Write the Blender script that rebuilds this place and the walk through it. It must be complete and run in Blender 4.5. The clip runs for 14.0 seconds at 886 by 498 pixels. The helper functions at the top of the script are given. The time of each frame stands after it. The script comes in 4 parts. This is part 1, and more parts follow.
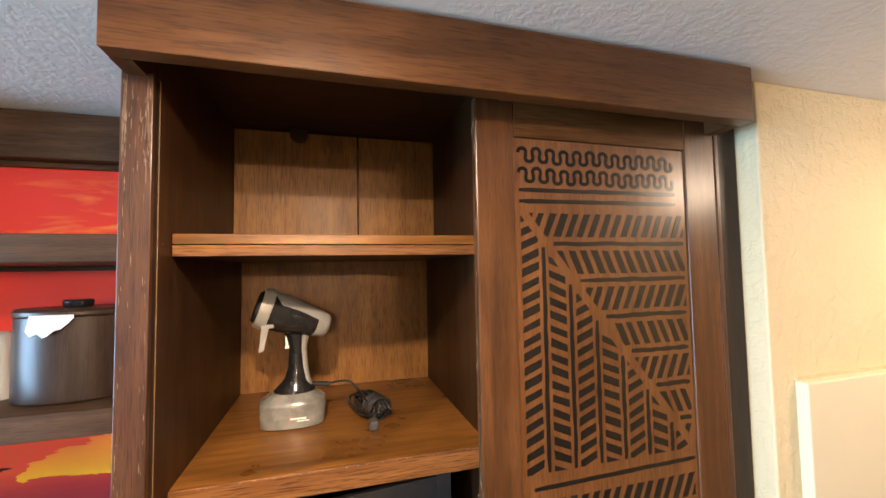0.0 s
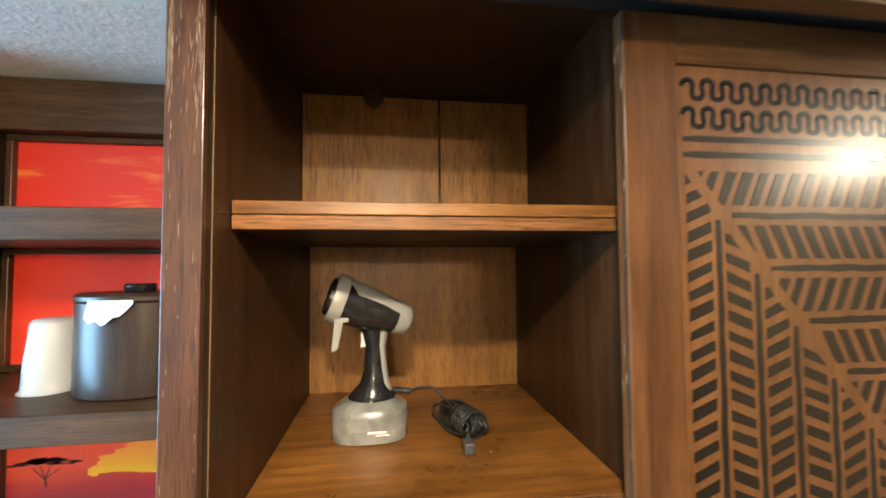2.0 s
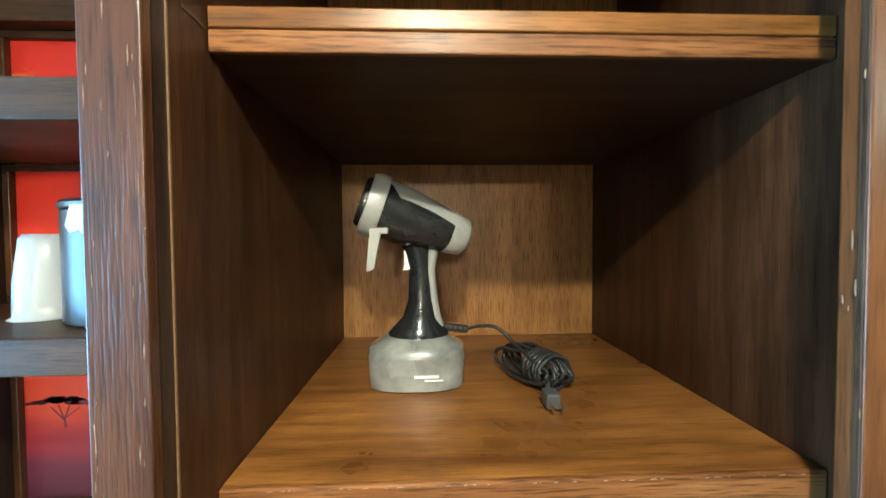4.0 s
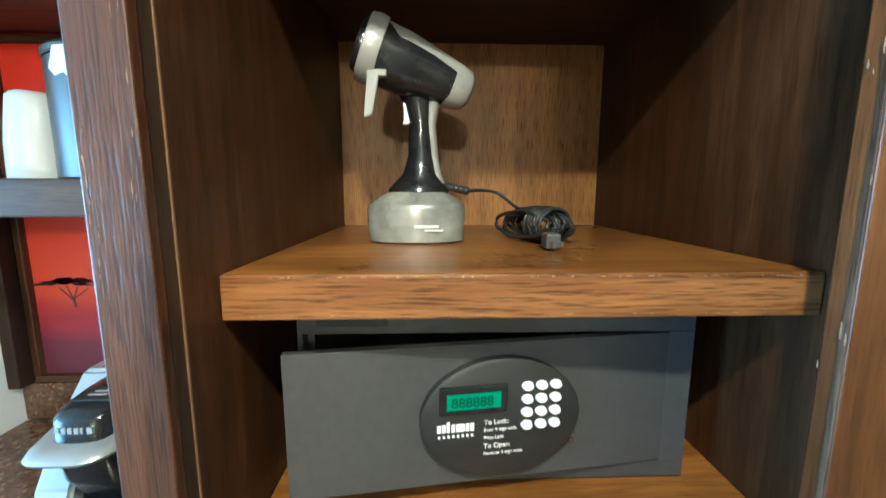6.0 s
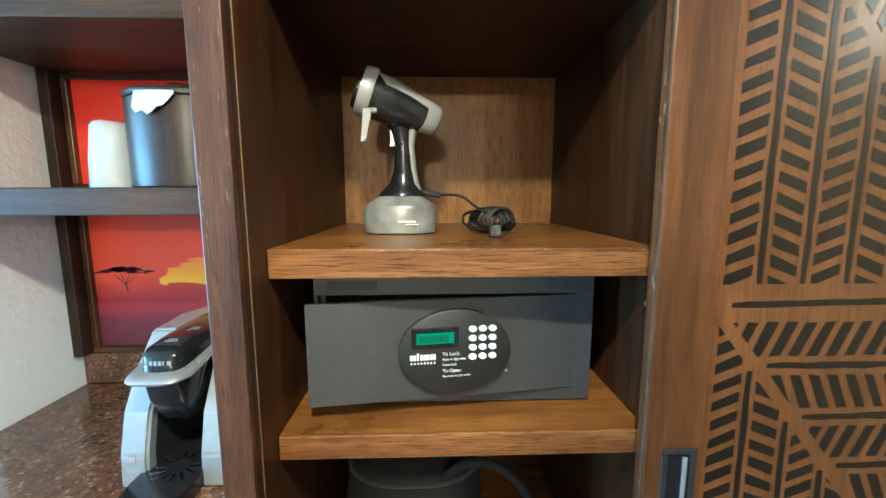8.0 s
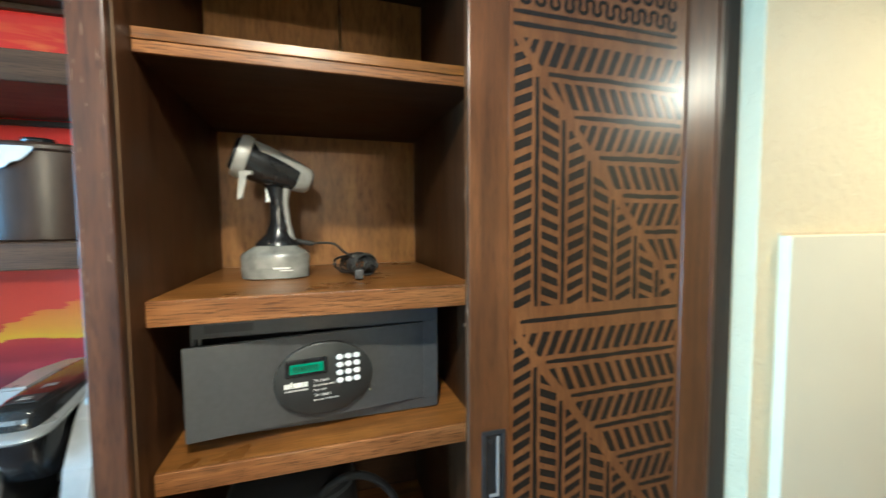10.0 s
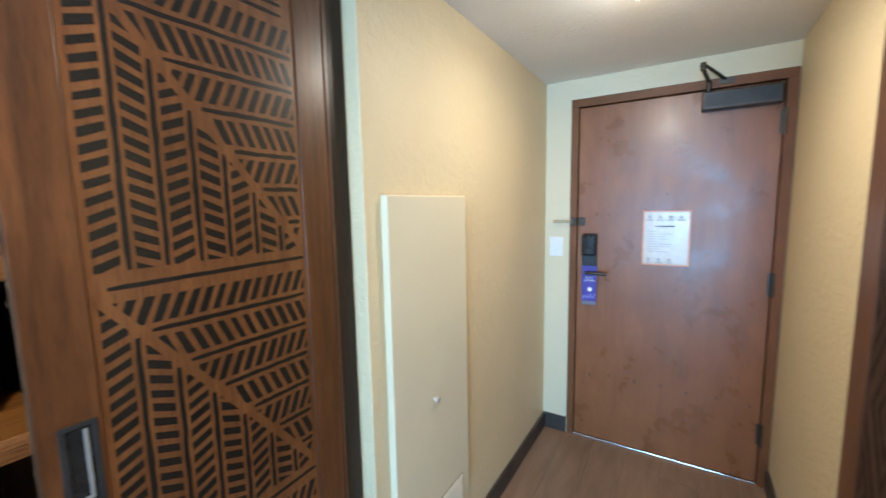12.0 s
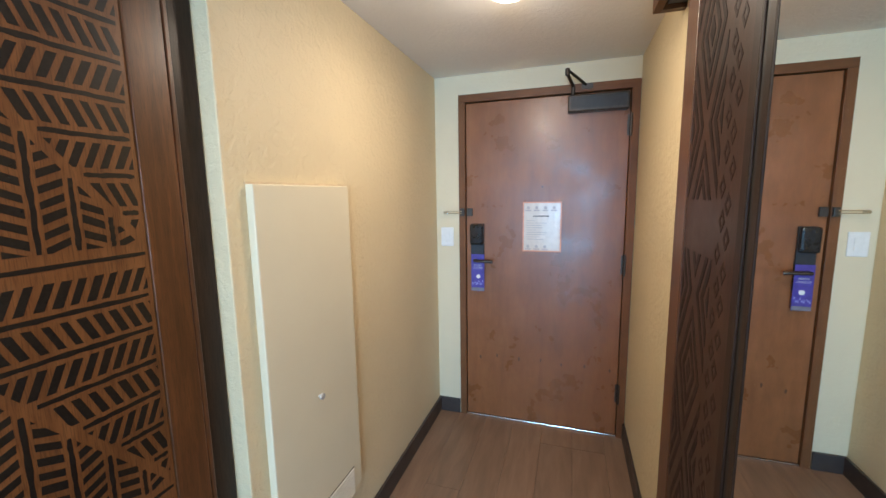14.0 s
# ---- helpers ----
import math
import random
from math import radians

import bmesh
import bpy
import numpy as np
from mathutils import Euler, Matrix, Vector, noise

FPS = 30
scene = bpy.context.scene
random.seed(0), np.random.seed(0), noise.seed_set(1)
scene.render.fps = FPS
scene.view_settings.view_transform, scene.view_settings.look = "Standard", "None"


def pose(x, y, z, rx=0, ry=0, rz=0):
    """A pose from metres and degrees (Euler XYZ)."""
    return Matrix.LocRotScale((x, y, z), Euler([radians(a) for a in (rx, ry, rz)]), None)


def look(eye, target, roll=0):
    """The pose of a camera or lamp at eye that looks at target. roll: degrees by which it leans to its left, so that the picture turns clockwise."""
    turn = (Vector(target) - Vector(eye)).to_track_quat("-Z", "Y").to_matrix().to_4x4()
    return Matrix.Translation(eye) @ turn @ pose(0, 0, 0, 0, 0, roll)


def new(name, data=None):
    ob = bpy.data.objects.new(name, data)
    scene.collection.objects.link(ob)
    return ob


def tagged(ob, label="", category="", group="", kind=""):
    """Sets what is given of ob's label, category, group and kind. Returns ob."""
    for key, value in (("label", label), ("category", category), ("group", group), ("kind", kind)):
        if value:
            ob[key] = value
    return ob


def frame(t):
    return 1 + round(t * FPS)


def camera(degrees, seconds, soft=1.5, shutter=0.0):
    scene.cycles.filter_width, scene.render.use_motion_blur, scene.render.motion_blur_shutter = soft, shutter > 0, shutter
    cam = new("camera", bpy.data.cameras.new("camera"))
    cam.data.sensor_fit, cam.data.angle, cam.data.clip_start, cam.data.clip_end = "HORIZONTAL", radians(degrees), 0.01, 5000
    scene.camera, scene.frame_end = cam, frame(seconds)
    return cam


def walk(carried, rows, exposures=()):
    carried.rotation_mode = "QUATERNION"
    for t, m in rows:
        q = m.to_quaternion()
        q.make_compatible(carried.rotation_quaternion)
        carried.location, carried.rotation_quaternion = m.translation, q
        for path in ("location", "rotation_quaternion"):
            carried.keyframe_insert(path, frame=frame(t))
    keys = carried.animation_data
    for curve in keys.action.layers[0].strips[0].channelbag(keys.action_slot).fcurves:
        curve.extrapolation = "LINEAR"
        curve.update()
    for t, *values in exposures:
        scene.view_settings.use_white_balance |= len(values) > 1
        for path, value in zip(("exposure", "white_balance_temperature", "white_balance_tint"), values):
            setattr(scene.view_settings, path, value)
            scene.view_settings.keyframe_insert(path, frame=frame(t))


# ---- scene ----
cam = camera(97.2, 14.0, shutter=0.5)
PATH = [
    (0, (0.257, -0.68, 1.78), (0.801, 1.241, 1.883), -1.0),
    (0.5, (0.256, -0.655, 1.779), (0.76, 1.277, 1.897), -1.1),
    (1, (0.266, -0.624, 1.775), (0.7, 1.324, 1.914), -1.0),
    (1.5, (0.243, -0.548, 1.773), (0.604, 1.416, 1.889), -0.8),
    (2, (0.205, -0.477, 1.76), (0.478, 1.503, 1.842), -0.4),
    (2.5, (0.191, -0.411, 1.725), (0.352, 1.582, 1.751), -0.2),
    (5, (0.185, -0.256, 1.588), (0.253, 1.737, 1.443), -0.2),
    (5.5, (0.189, -0.263, 1.541), (0.253, 1.723, 1.319), 0.1),
    (6, (0.188, -0.282, 1.504), (0.254, 1.696, 1.212), 0.1),
    (6.5, (0.193, -0.318, 1.493), (0.249, 1.653, 1.155), 0.0),
    (7, (0.203, -0.364, 1.495), (0.25, 1.608, 1.165), -0.1),
    (9.5, (0.259, -0.627, 1.534), (0.545, 1.347, 1.383), -0.1),
    (10, (0.263, -0.65, 1.545), (0.864, 1.254, 1.426), -0.4),
    (10.5, (0.274, -0.68, 1.542), (1.222, 1.078, 1.422), -0.4),
    (11, (0.313, -0.704, 1.529), (1.575, 0.84, 1.374), -0.6),
    (11.5, (0.35, -0.749, 1.508), (1.859, 0.55, 1.319), -1.0),
    (12, (0.381, -0.788, 1.489), (2.07, 0.26, 1.26), -1.1),
    (12.5, (0.4, -0.83, 1.482), (2.194, 0.017, 1.23), -1.0),
    (13, (0.411, -0.855, 1.48), (2.258, -0.135, 1.217), -1.0),
    (13.5, (0.41, -0.867, 1.478), (2.283, -0.217, 1.212), -1.1),
    (14, (0.413, -0.863, 1.481), (2.296, -0.249, 1.206), -0.9),
]
walk(cam, [(t, look(eye, target, roll)) for t, eye, target, roll in PATH],
     exposures=[(0, 0.08, 7250, 22), (1, 0.05, 7050, 16), (1.5, 0.19, 6950, 12), (2.5, 0.35, 6150, 3), (5, 0.36, 5350, -6), (7, 0.36, 5250, -6),
                (9.5, 0.2, 5450, -1), (10.5, 0.10, 5350, 1), (11, 0.12, 5650, 7), (11.5, -0.15, 5600, 7), (12, -0.23, 5600, 8), (13.5, -0.42, 6150, 14), (14, -0.45, 6150, 15)])

# ---- light ----
world = bpy.data.worlds.new("sky")
scene.world = world
world.use_nodes = True
wn = world.node_tree.nodes
sky = wn.new("ShaderNodeTexSky")
sky.sky_type, sky.sun_disc = "NISHITA", False
sky.sun_elevation, sky.sun_rotation = radians(42), radians(200)
world.node_tree.links.new(sky.outputs[0], wn["Background"].inputs[0])
wn["Background"].inputs[1].default_value = 0.12
scene.view_settings.exposure = 0.0


def lamp(name, m, kind, energy, colour, size, size_y=0.0, spread=180):
    data = bpy.data.lights.new(name, kind)
    data.energy, data.color = energy, colour
    if kind == "AREA":
        data.shape = "RECTANGLE" if size_y else "DISK"
        data.size = size
        data.spread = radians(spread)
        if size_y:
            data.size_y = size_y
    ob = new(name, data)
    ob.matrix_world = m
    return ob


WARM = (1.0, 0.84, 0.62)
lamp("entry_dome_lamp", look((1.80, -0.65, 2.108), (1.80, -0.65, 0)), "AREA", 8.5, WARM, 0.14)
glow = lamp("entry_dome_glow", Matrix.Translation((1.80, -0.65, 2.095)), "POINT", 5.5, WARM, 0)
glow.data.shadow_soft_size = 0.045
lamp("hall_dome_lamp", look((0.20, -0.60, 2.150), (0.20, -0.60, 0)), "AREA", 20, WARM, 0.07)
hall = lamp("hall_dome_glow", Matrix.Translation((0.20, -0.60, 2.140)), "POINT", 5, WARM, 0)
hall.data.shadow_soft_size = 0.03
room = lamp("room_dome_lamp", Matrix.Translation((0.0, -3.30, 2.105)), "POINT", 190, (1.0, 0.80, 0.55), 0)
room.data.shadow_soft_size = 0.07
lamp("window_daylight", look((-4.42, -1.33, 1.15), (0, -1.2, 1.1)), "AREA", 400, (0.33, 0.66, 1.0), 2.3, 2.0)


# ---- materials ----
def material(name):
    m = bpy.data.materials.new(name)
    m.use_nodes = True
    nt = m.node_tree
    return m, nt.nodes, nt.links, nt.nodes["Principled BSDF"]


def coords(n, l, scale, random_shift=False):
    tc, mp = n.new("ShaderNodeTexCoord"), n.new("ShaderNodeMapping")
    mp.inputs["Scale"].default_value = scale
    l.new(tc.outputs["Object"], mp.inputs["Vector"])
    if random_shift:
        info = n.new("ShaderNodeObjectInfo")
        mul = n.new("ShaderNodeMath")
        mul.operation = "MULTIPLY"
        mul.inputs[1].default_value = 9.0
        l.new(info.outputs["Random"], mul.inputs[0])
        l.new(mul.outputs[0], mp.inputs["Location"])
    return mp.outputs["Vector"]


def tex(n, l, vec, scale, detail=4.0, rough=0.55, distortion=0.0):
    t = n.new("ShaderNodeTexNoise")
    t.inputs["Scale"].default_value, t.inputs["Detail"].default_value = scale, detail
    t.inputs["Roughness"].default_value, t.inputs["Distortion"].default_value = rough, distortion
    l.new(vec, t.inputs["Vector"])
    return t.outputs["Fac"]


def ramp(n, l, fac, *stops):
    r = n.new("ShaderNodeValToRGB")
    while len(r.color_ramp.elements) < len(stops):
        r.color_ramp.elements.new(0.5)
    for e, (p, c) in zip(r.color_ramp.elements, stops):
        e.position = p
        e.color = (*c, 1) if len(c) == 3 else c
    l.new(fac, r.inputs["Fac"])
    return r.outputs["Color"]


def blend(n, l, fac, a, b, kind="MIX"):
    m = n.new("ShaderNodeMix")
    m.data_type, m.blend_type = "RGBA", kind
    for sock, v in ((m.inputs[0], fac), (m.inputs[6], a), (m.inputs[7], b)):
        if isinstance(v, (int, float)):
            sock.default_value = v
        elif isinstance(v, tuple):
            sock.default_value = (*v, 1)
        else:
            l.new(v, sock)
    return m.outputs[2]


def relief(n, l, bsdf, height, strength, distance=0.002):
    b = n.new("ShaderNodeBump")
    b.inputs["Strength"].default_value, b.inputs["Distance"].default_value = strength, distance
    l.new(height, b.inputs["Height"])
    l.new(b.outputs["Normal"], bsdf.inputs["Normal"])


def plain(name, colour, rough=0.5, metal=0.0, mottle=0.12, scale=40.0, bump=0.0, coat=0.0):
    m, n, l, b = material(name)
    v = coords(n, l, (1, 1, 1))
    f = tex(n, l, v, scale, 5)
    dark = tuple(c * (1 - mottle) for c in colour)
    light = tuple(min(1, c * (1 + mottle)) for c in colour)
    l.new(ramp(n, l, f, (0.3, dark), (0.7, light)), b.inputs["Base Color"])
    g = tex(n, l, v, scale * 0.3, 3)
    l.new(ramp(n, l, g, (0.3, (max(0.02, rough - 0.08),) * 3), (0.7, (min(1, rough + 0.08),) * 3)), b.inputs["Roughness"])
    b.inputs["Metallic"].default_value = metal
    b.inputs["Coat Weight"].default_value = coat
    if bump:
        relief(n, l, b, tex(n, l, v, scale * 4, 4), bump)
    return m


def wood(name, dark, mid, light, along="z", rough=0.42, coat=0.06, pores=0.55, blotch=0.35, cross=14.0, bump=0.16, gloss=0.22, coat_rough=0.28):
    """Stained oak: long growth bands, fine dark pores and uneven stain."""
    m, n, l, b = material(name)
    long = 1.0
    s = {"x": (long, cross, cross), "y": (cross, long, cross), "z": (cross, cross, long)}[along]
    v = coords(n, l, s, True)
    bands = tex(n, l, v, 3.2, 5, 0.6, 0.3)
    colour = ramp(n, l, bands, (0.22, dark), (0.5, mid), (0.82, light))
    p = {"x": (26, 520, 520), "y": (520, 26, 520), "z": (520, 520, 26)}[along]
    pv = coords(n, l, p, True)
    pore = tex(n, l, pv, 1.0, 2, 0.5)
    colour = blend(n, l, pores, colour, ramp(n, l, pore, (0.34, (0.32, 0.30, 0.28)), (0.50, (1, 1, 1))), "MULTIPLY")
    bv = coords(n, l, (1, 1, 1), True)
    stain = tex(n, l, bv, 5.0, 4, 0.6)
    colour = blend(n, l, blotch, colour, ramp(n, l, stain, (0.32, (0.45, 0.42, 0.40)), (0.68, (1.25, 1.2, 1.15))), "MULTIPLY")
    l.new(colour, b.inputs["Base Color"])
    l.new(ramp(n, l, stain, (0.3, (rough - 0.07,) * 3), (0.7, (rough + 0.1,) * 3)), b.inputs["Roughness"])
    b.inputs["Coat Weight"].default_value, b.inputs["Coat Roughness"].default_value = coat, coat_rough
    relief(n, l, b, pore, bump, 0.001)
    b.inputs["Specular IOR Level"].default_value = gloss
    return m


OAK = dict(dark=(0.04007, 0.0157, 0.005184), mid=(0.09922, 0.04083, 0.01242), light=(0.1765, 0.07742, 0.0243))
M_OAK_V = wood("oak_upright", (0.04108, 0.01448, 0.00473), (0.1033, 0.0379, 0.01155), (0.1855, 0.07127, 0.02255), along="z", coat=0.7, coat_rough=0.3)
# inner sides darker than the other oak: their shade is in the colour
M_OAK_SIDE_SHADED = wood("oak_shaded_side", (0.0208, 0.008256, 0.003478), (0.05096, 0.02093, 0.008272), (0.09776, 0.04205, 0.01645), along="z", rough=0.42, blotch=0.6)
# oak darkened in its colour for shade on undersides and in the low bay
M_OAK_SHADED = wood("oak_painted_shade", (0.0248, 0.01114, 0.004752), (0.04388, 0.02068, 0.008424), (0.06869, 0.03288, 0.01296), along="x", rough=0.5)
M_OAK_H = wood("oak_level", along="x", **OAK)
M_OAK_D = wood("oak_deep", along="y", **OAK)
M_OAK_SHELF = wood("oak_shelf", (0.08596, 0.03224, 0.007949), (0.2174, 0.08865, 0.01987), (0.364, 0.1632, 0.03974), along="x", rough=0.31, blotch=0.85, gloss=0.35)
M_OAK_EDGE = wood("oak_lipping", (0.05056, 0.01782, 0.006026), (0.1922, 0.07534, 0.0226), (0.3742, 0.1731, 0.06026), along="x", rough=0.42, pores=0.9, bump=0.5)
M_CORNICE = wood("oak_cornice", (0.05353, 0.0196, 0.006415), (0.1024, 0.0392, 0.01225), (0.1571, 0.06414, 0.02041), along="x", rough=0.34, coat=0.3, pores=0.6, bump=0.3)
M_POST = wood("oak_worn_post", (0.029, 0.0108, 0.0052), (0.068, 0.0262, 0.0118), (0.120, 0.049, 0.022), along="z", rough=0.34, coat=0.5, pores=0.75, bump=0.6)
M_OAK_PANEL = wood("oak_door_panel", (0.1001, 0.03622, 0.01073), (0.1536, 0.05938, 0.01808), (0.2048, 0.08434, 0.02741), along="z", rough=0.42, blotch=0.4, coat=1.0, coat_rough=0.27, gloss=0.2)
M_OAK_BACK = wood("oak_back", (0.2015, 0.08975, 0.02576), (0.3095, 0.1449, 0.04374), (0.4127, 0.2041, 0.06512), along="z", pores=0.75, blotch=0.5)
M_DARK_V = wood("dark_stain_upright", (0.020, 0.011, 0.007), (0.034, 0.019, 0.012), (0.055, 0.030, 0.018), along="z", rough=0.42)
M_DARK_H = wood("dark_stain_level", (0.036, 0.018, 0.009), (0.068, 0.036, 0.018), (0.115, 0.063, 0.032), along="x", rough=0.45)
M_ENTRY = wood("entry_door_wood", (0.20, 0.072, 0.024), (0.255, 0.095, 0.033), (0.32, 0.126, 0.046), along="z", rough=0.30, pores=0.15, blotch=0.32, cross=5.0, gloss=0.5)
M_ENTRY_H = wood("entry_frame_wood", (0.15, 0.060, 0.023), (0.185, 0.076, 0.030), (0.22, 0.094, 0.038), along="y", rough=0.4, pores=0.2)
M_ENTRY_V = wood("entry_jamb_wood", (0.15, 0.060, 0.023), (0.185, 0.076, 0.030), (0.22, 0.094, 0.038), along="z", rough=0.4, pores=0.2)
M_CARVED = wood("bath_door_wood", (0.038, 0.0178, 0.011), (0.060, 0.0285, 0.0175), (0.086, 0.042, 0.026), along="z", rough=0.36)
M_INK = plain("burnt_stencil", (0.009, 0.0065, 0.005), 0.5, mottle=0.35, scale=160, coat=1.0)
M_INK.node_tree.nodes["Principled BSDF"].inputs["Coat Roughness"].default_value = 0.27
M_INK_FAINT = plain("faint_stencil", (0.038, 0.0205, 0.014), 0.42, mottle=0.3, scale=120)
M_INK_SOFT = plain("dark_stencil", (0.022, 0.014, 0.011), 0.42, mottle=0.3, scale=120)
for ink in (M_INK, M_INK_SOFT, M_INK_FAINT):
    ink.node_tree.nodes["Principled BSDF"].inputs["Specular IOR Level"].default_value = 0.12
M_BLACK = plain("black_plastic", (0.014, 0.014, 0.015), 0.16, mottle=0.2)
M_BLACK_MATT = plain("matt_black", (0.018, 0.018, 0.019), 0.5, mottle=0.25)
M_SAFE = plain("safe_grey_enamel", (0.052, 0.0515, 0.053), 0.36, mottle=0.10, scale=90, bump=0.04)
M_SAFE_OVAL = plain("safe_keypad_black", (0.018, 0.019, 0.019), 0.42, mottle=0.12)
M_WHITE = plain("white_plastic", (0.80, 0.80, 0.77), 0.4, mottle=0.04)
M_KEY = plain("key_rubber", (0.78, 0.79, 0.80), 0.5, mottle=0.05)
M_SILVER = plain("silver_plastic", (0.42, 0.43, 0.44), 0.34, metal=0.55, mottle=0.06)
M_GREYPL = plain("warm_grey_plastic", (0.30, 0.295, 0.275), 0.33, mottle=0.06, coat=0.3)
M_CHROME = plain("chrome", (0.72, 0.71, 0.68), 0.16, metal=1.0, mottle=0.05)
M_BRONZE = plain("bronze_hardware", (0.075, 0.062, 0.052), 0.38, metal=0.8, mottle=0.2)
M_BUCKET = wood("bucket_veneer", (0.024, 0.013, 0.009), (0.042, 0.024, 0.017), (0.07, 0.042, 0.03), along="z", rough=0.34, coat=0.25, blotch=0.1)
M_BASEBOARD = plain("baseboard_charcoal", (0.046, 0.035, 0.030), 0.45, mottle=0.15, scale=20)
M_CORD = plain("cord_rubber", (0.020, 0.020, 0.020), 0.42, mottle=0.2)


def plaster(name, colour, bump, scale):
    m, n, l, b = material(name)
    v = coords(n, l, (1, 1, 1))
    f = tex(n, l, v, 1.6, 5)
    c = ramp(n, l, f, (0.3, tuple(k * 0.95 for k in colour)), (0.7, tuple(min(1, k * 1.03) for k in colour)))
    l.new(c, b.inputs["Base Color"])
    b.inputs["Roughness"].default_value = 0.55
    h = ramp(n, l, tex(n, l, v, scale, 4, 0.6, 0.4), (0.42, (0, 0, 0)), (0.60, (1, 1, 1)))
    relief(n, l, b, h, bump, 0.004)
    return m


M_WALL = plaster("cream_paint", (0.71, 0.583, 0.362), 0.40, 34)
M_ENDWALL = plaster("pale_cream_paint", (0.72, 0.63, 0.43), 0.15, 38)
# whiter than the other walls: missing bounce light put into the colour
M_BARWALL_BRIGHTENED = plaster("brightened_wall_paint", (0.84, 0.83, 0.79), 0.2, 38)
# for the unseen bedroom walls, dark so they bounce less light
M_ROOM_DARKENED = plaster("bounce_cutting_paint", (0.34, 0.28, 0.22), 0.15, 38)
M_CEIL = plaster("textured_white_ceiling", (0.80, 0.78, 0.74), 0.17, 50)


def planks():
    m, n, l, b = material("vinyl_plank")
    v = coords(n, l, (1.2, 7, 1), True)
    f = tex(n, l, v, 2.6, 6, 0.6, 0.3)
    c = ramp(n, l, f, (0.25, (0.175, 0.108, 0.071)), (0.5, (0.232, 0.146, 0.096)), (0.8, (0.300, 0.195, 0.130)))
    info = n.new("ShaderNodeObjectInfo")
    c = blend(n, l, 0.6, c, ramp(n, l, info.outputs["Random"], (0.0, (0.82, 0.82, 0.82)), (1.0, (1.12, 1.1, 1.08))), "MULTIPLY")
    l.new(c, b.inputs["Base Color"])
    b.inputs["Roughness"].default_value = 0.40
    relief(n, l, b, f, 0.1, 0.001)
    return m


def granite():
    m, n, l, b = material("brown_granite")
    v = coords(n, l, (1, 1, 1))
    vo = n.new("ShaderNodeTexVoronoi")
    vo.inputs["Scale"].default_value = 170
    l.new(v, vo.inputs["Vector"])
    sep = n.new("ShaderNodeSeparateColor")
    l.new(vo.outputs["Color"], sep.inputs[0])
    c = ramp(n, l, sep.outputs[0], (0.0, (0.078, 0.038, 0.023)), (0.45, (0.110, 0.056, 0.034)), (0.85, (0.140, 0.075, 0.046)), (0.99, (0.26, 0.165, 0.10)))
    big = tex(n, l, v, 22, 4)
    c = blend(n, l, 0.7, c, ramp(n, l, big, (0.35, (0.55, 0.5, 0.48)), (0.65, (1.2, 1.15, 1.1))), "MULTIPLY")
    l.new(c, b.inputs["Base Color"])
    b.inputs["Roughness"].default_value = 0.14
    return m


def sunset():
    """The printed mural: red sky with orange cloud streaks, a yellow glow low down, dusky ground."""
    m, n, l, b = material("sunset_print")
    tc = n.new("ShaderNodeTexCoord")
    sep = n.new("ShaderNodeSeparateXYZ")
    l.new(tc.outputs["Object"], sep.inputs[0])
    v = coords(n, l, (2.0, 1, 9))
    wave = tex(n, l, v, 2.2, 5, 0.55, 0.6)

    def math_(op, a, c, clamp=False):
        q = n.new("ShaderNodeMath")
        q.operation, q.use_clamp = op, clamp
        for i, k in enumerate((a, c)):
            if isinstance(k, (int, float)):
                q.inputs[i].default_value = k
            else:
                l.new(k, q.inputs[i])
        return q.outputs[0]

    z = math_("ADD", sep.outputs[2], math_("MULTIPLY", math_("SUBTRACT", wave, 0.5), 0.05))
    h = math_("DIVIDE", math_("SUBTRACT", z, 1.08), 1.04, True)
    base = ramp(n, l, h, (0.0, (0.0762, 0.0175, 0.036)), (0.09, (0.14, 0.0275, 0.054)), (0.155, (0.457, 0.035, 0.054)),
                (0.20, (0.813, 0.0938, 0.048)), (0.34, (0.889, 0.075, 0.042)), (0.62, (0.914, 0.0438, 0.0216)), (1.0, (0.787, 0.0375, 0.0216)))
    streak = ramp(n, l, wave, (0.56, (0, 0, 0)), (0.68, (1, 1, 1)))
    band = ramp(n, l, h, (0.38, (0, 0, 0)), (0.44, (1, 1, 1)), (0.50, (0.2, 0.2, 0.2)), (0.76, (0.1, 0.1, 0.1)), (0.80, (1, 1, 1)), (0.90, (1, 1, 1)), (0.95, (0, 0, 0)))
    colour = blend(n, l, blend(n, l, 1.0, streak, band, "MULTIPLY"), base, (0.95, 0.23, 0.05))
    dx = math_("DIVIDE", math_("SUBTRACT", sep.outputs[0], -0.285), 0.195)
    dz = math_("DIVIDE", math_("SUBTRACT", z, 1.262), 0.10)
    r = math_("ADD", math_("MULTIPLY", dx, dx), math_("MULTIPLY", dz, dz))
    over = math_("GREATER_THAN", z, 1.262)
    glow = math_("MULTIPLY", over, math_("LESS_THAN", math_("ADD", r, math_("MULTIPLY", math_("SUBTRACT", wave, 0.5), 3.0)), 0.80))
    colour = blend(n, l, glow, colour, ramp(n, l, dz, (0.05, (0.95, 0.58, 0.04)), (0.40, (0.95, 0.40, 0.05)), (0.95, (0.92, 0.25, 0.05))))
    l.new(colour, b.inputs["Base Color"])
    b.inputs["Roughness"].default_value = 0.30
    return m


def glass_mat(name, colour=(1, 1, 1), rough=0.0):
    m, n, l, b = material(name)
    b.inputs["Base Color"].default_value = (*colour, 1)
    b.inputs["Transmission Weight"].default_value, b.inputs["Roughness"].default_value = 1.0, rough
    b.inputs["IOR"].default_value = 1.45
    return m


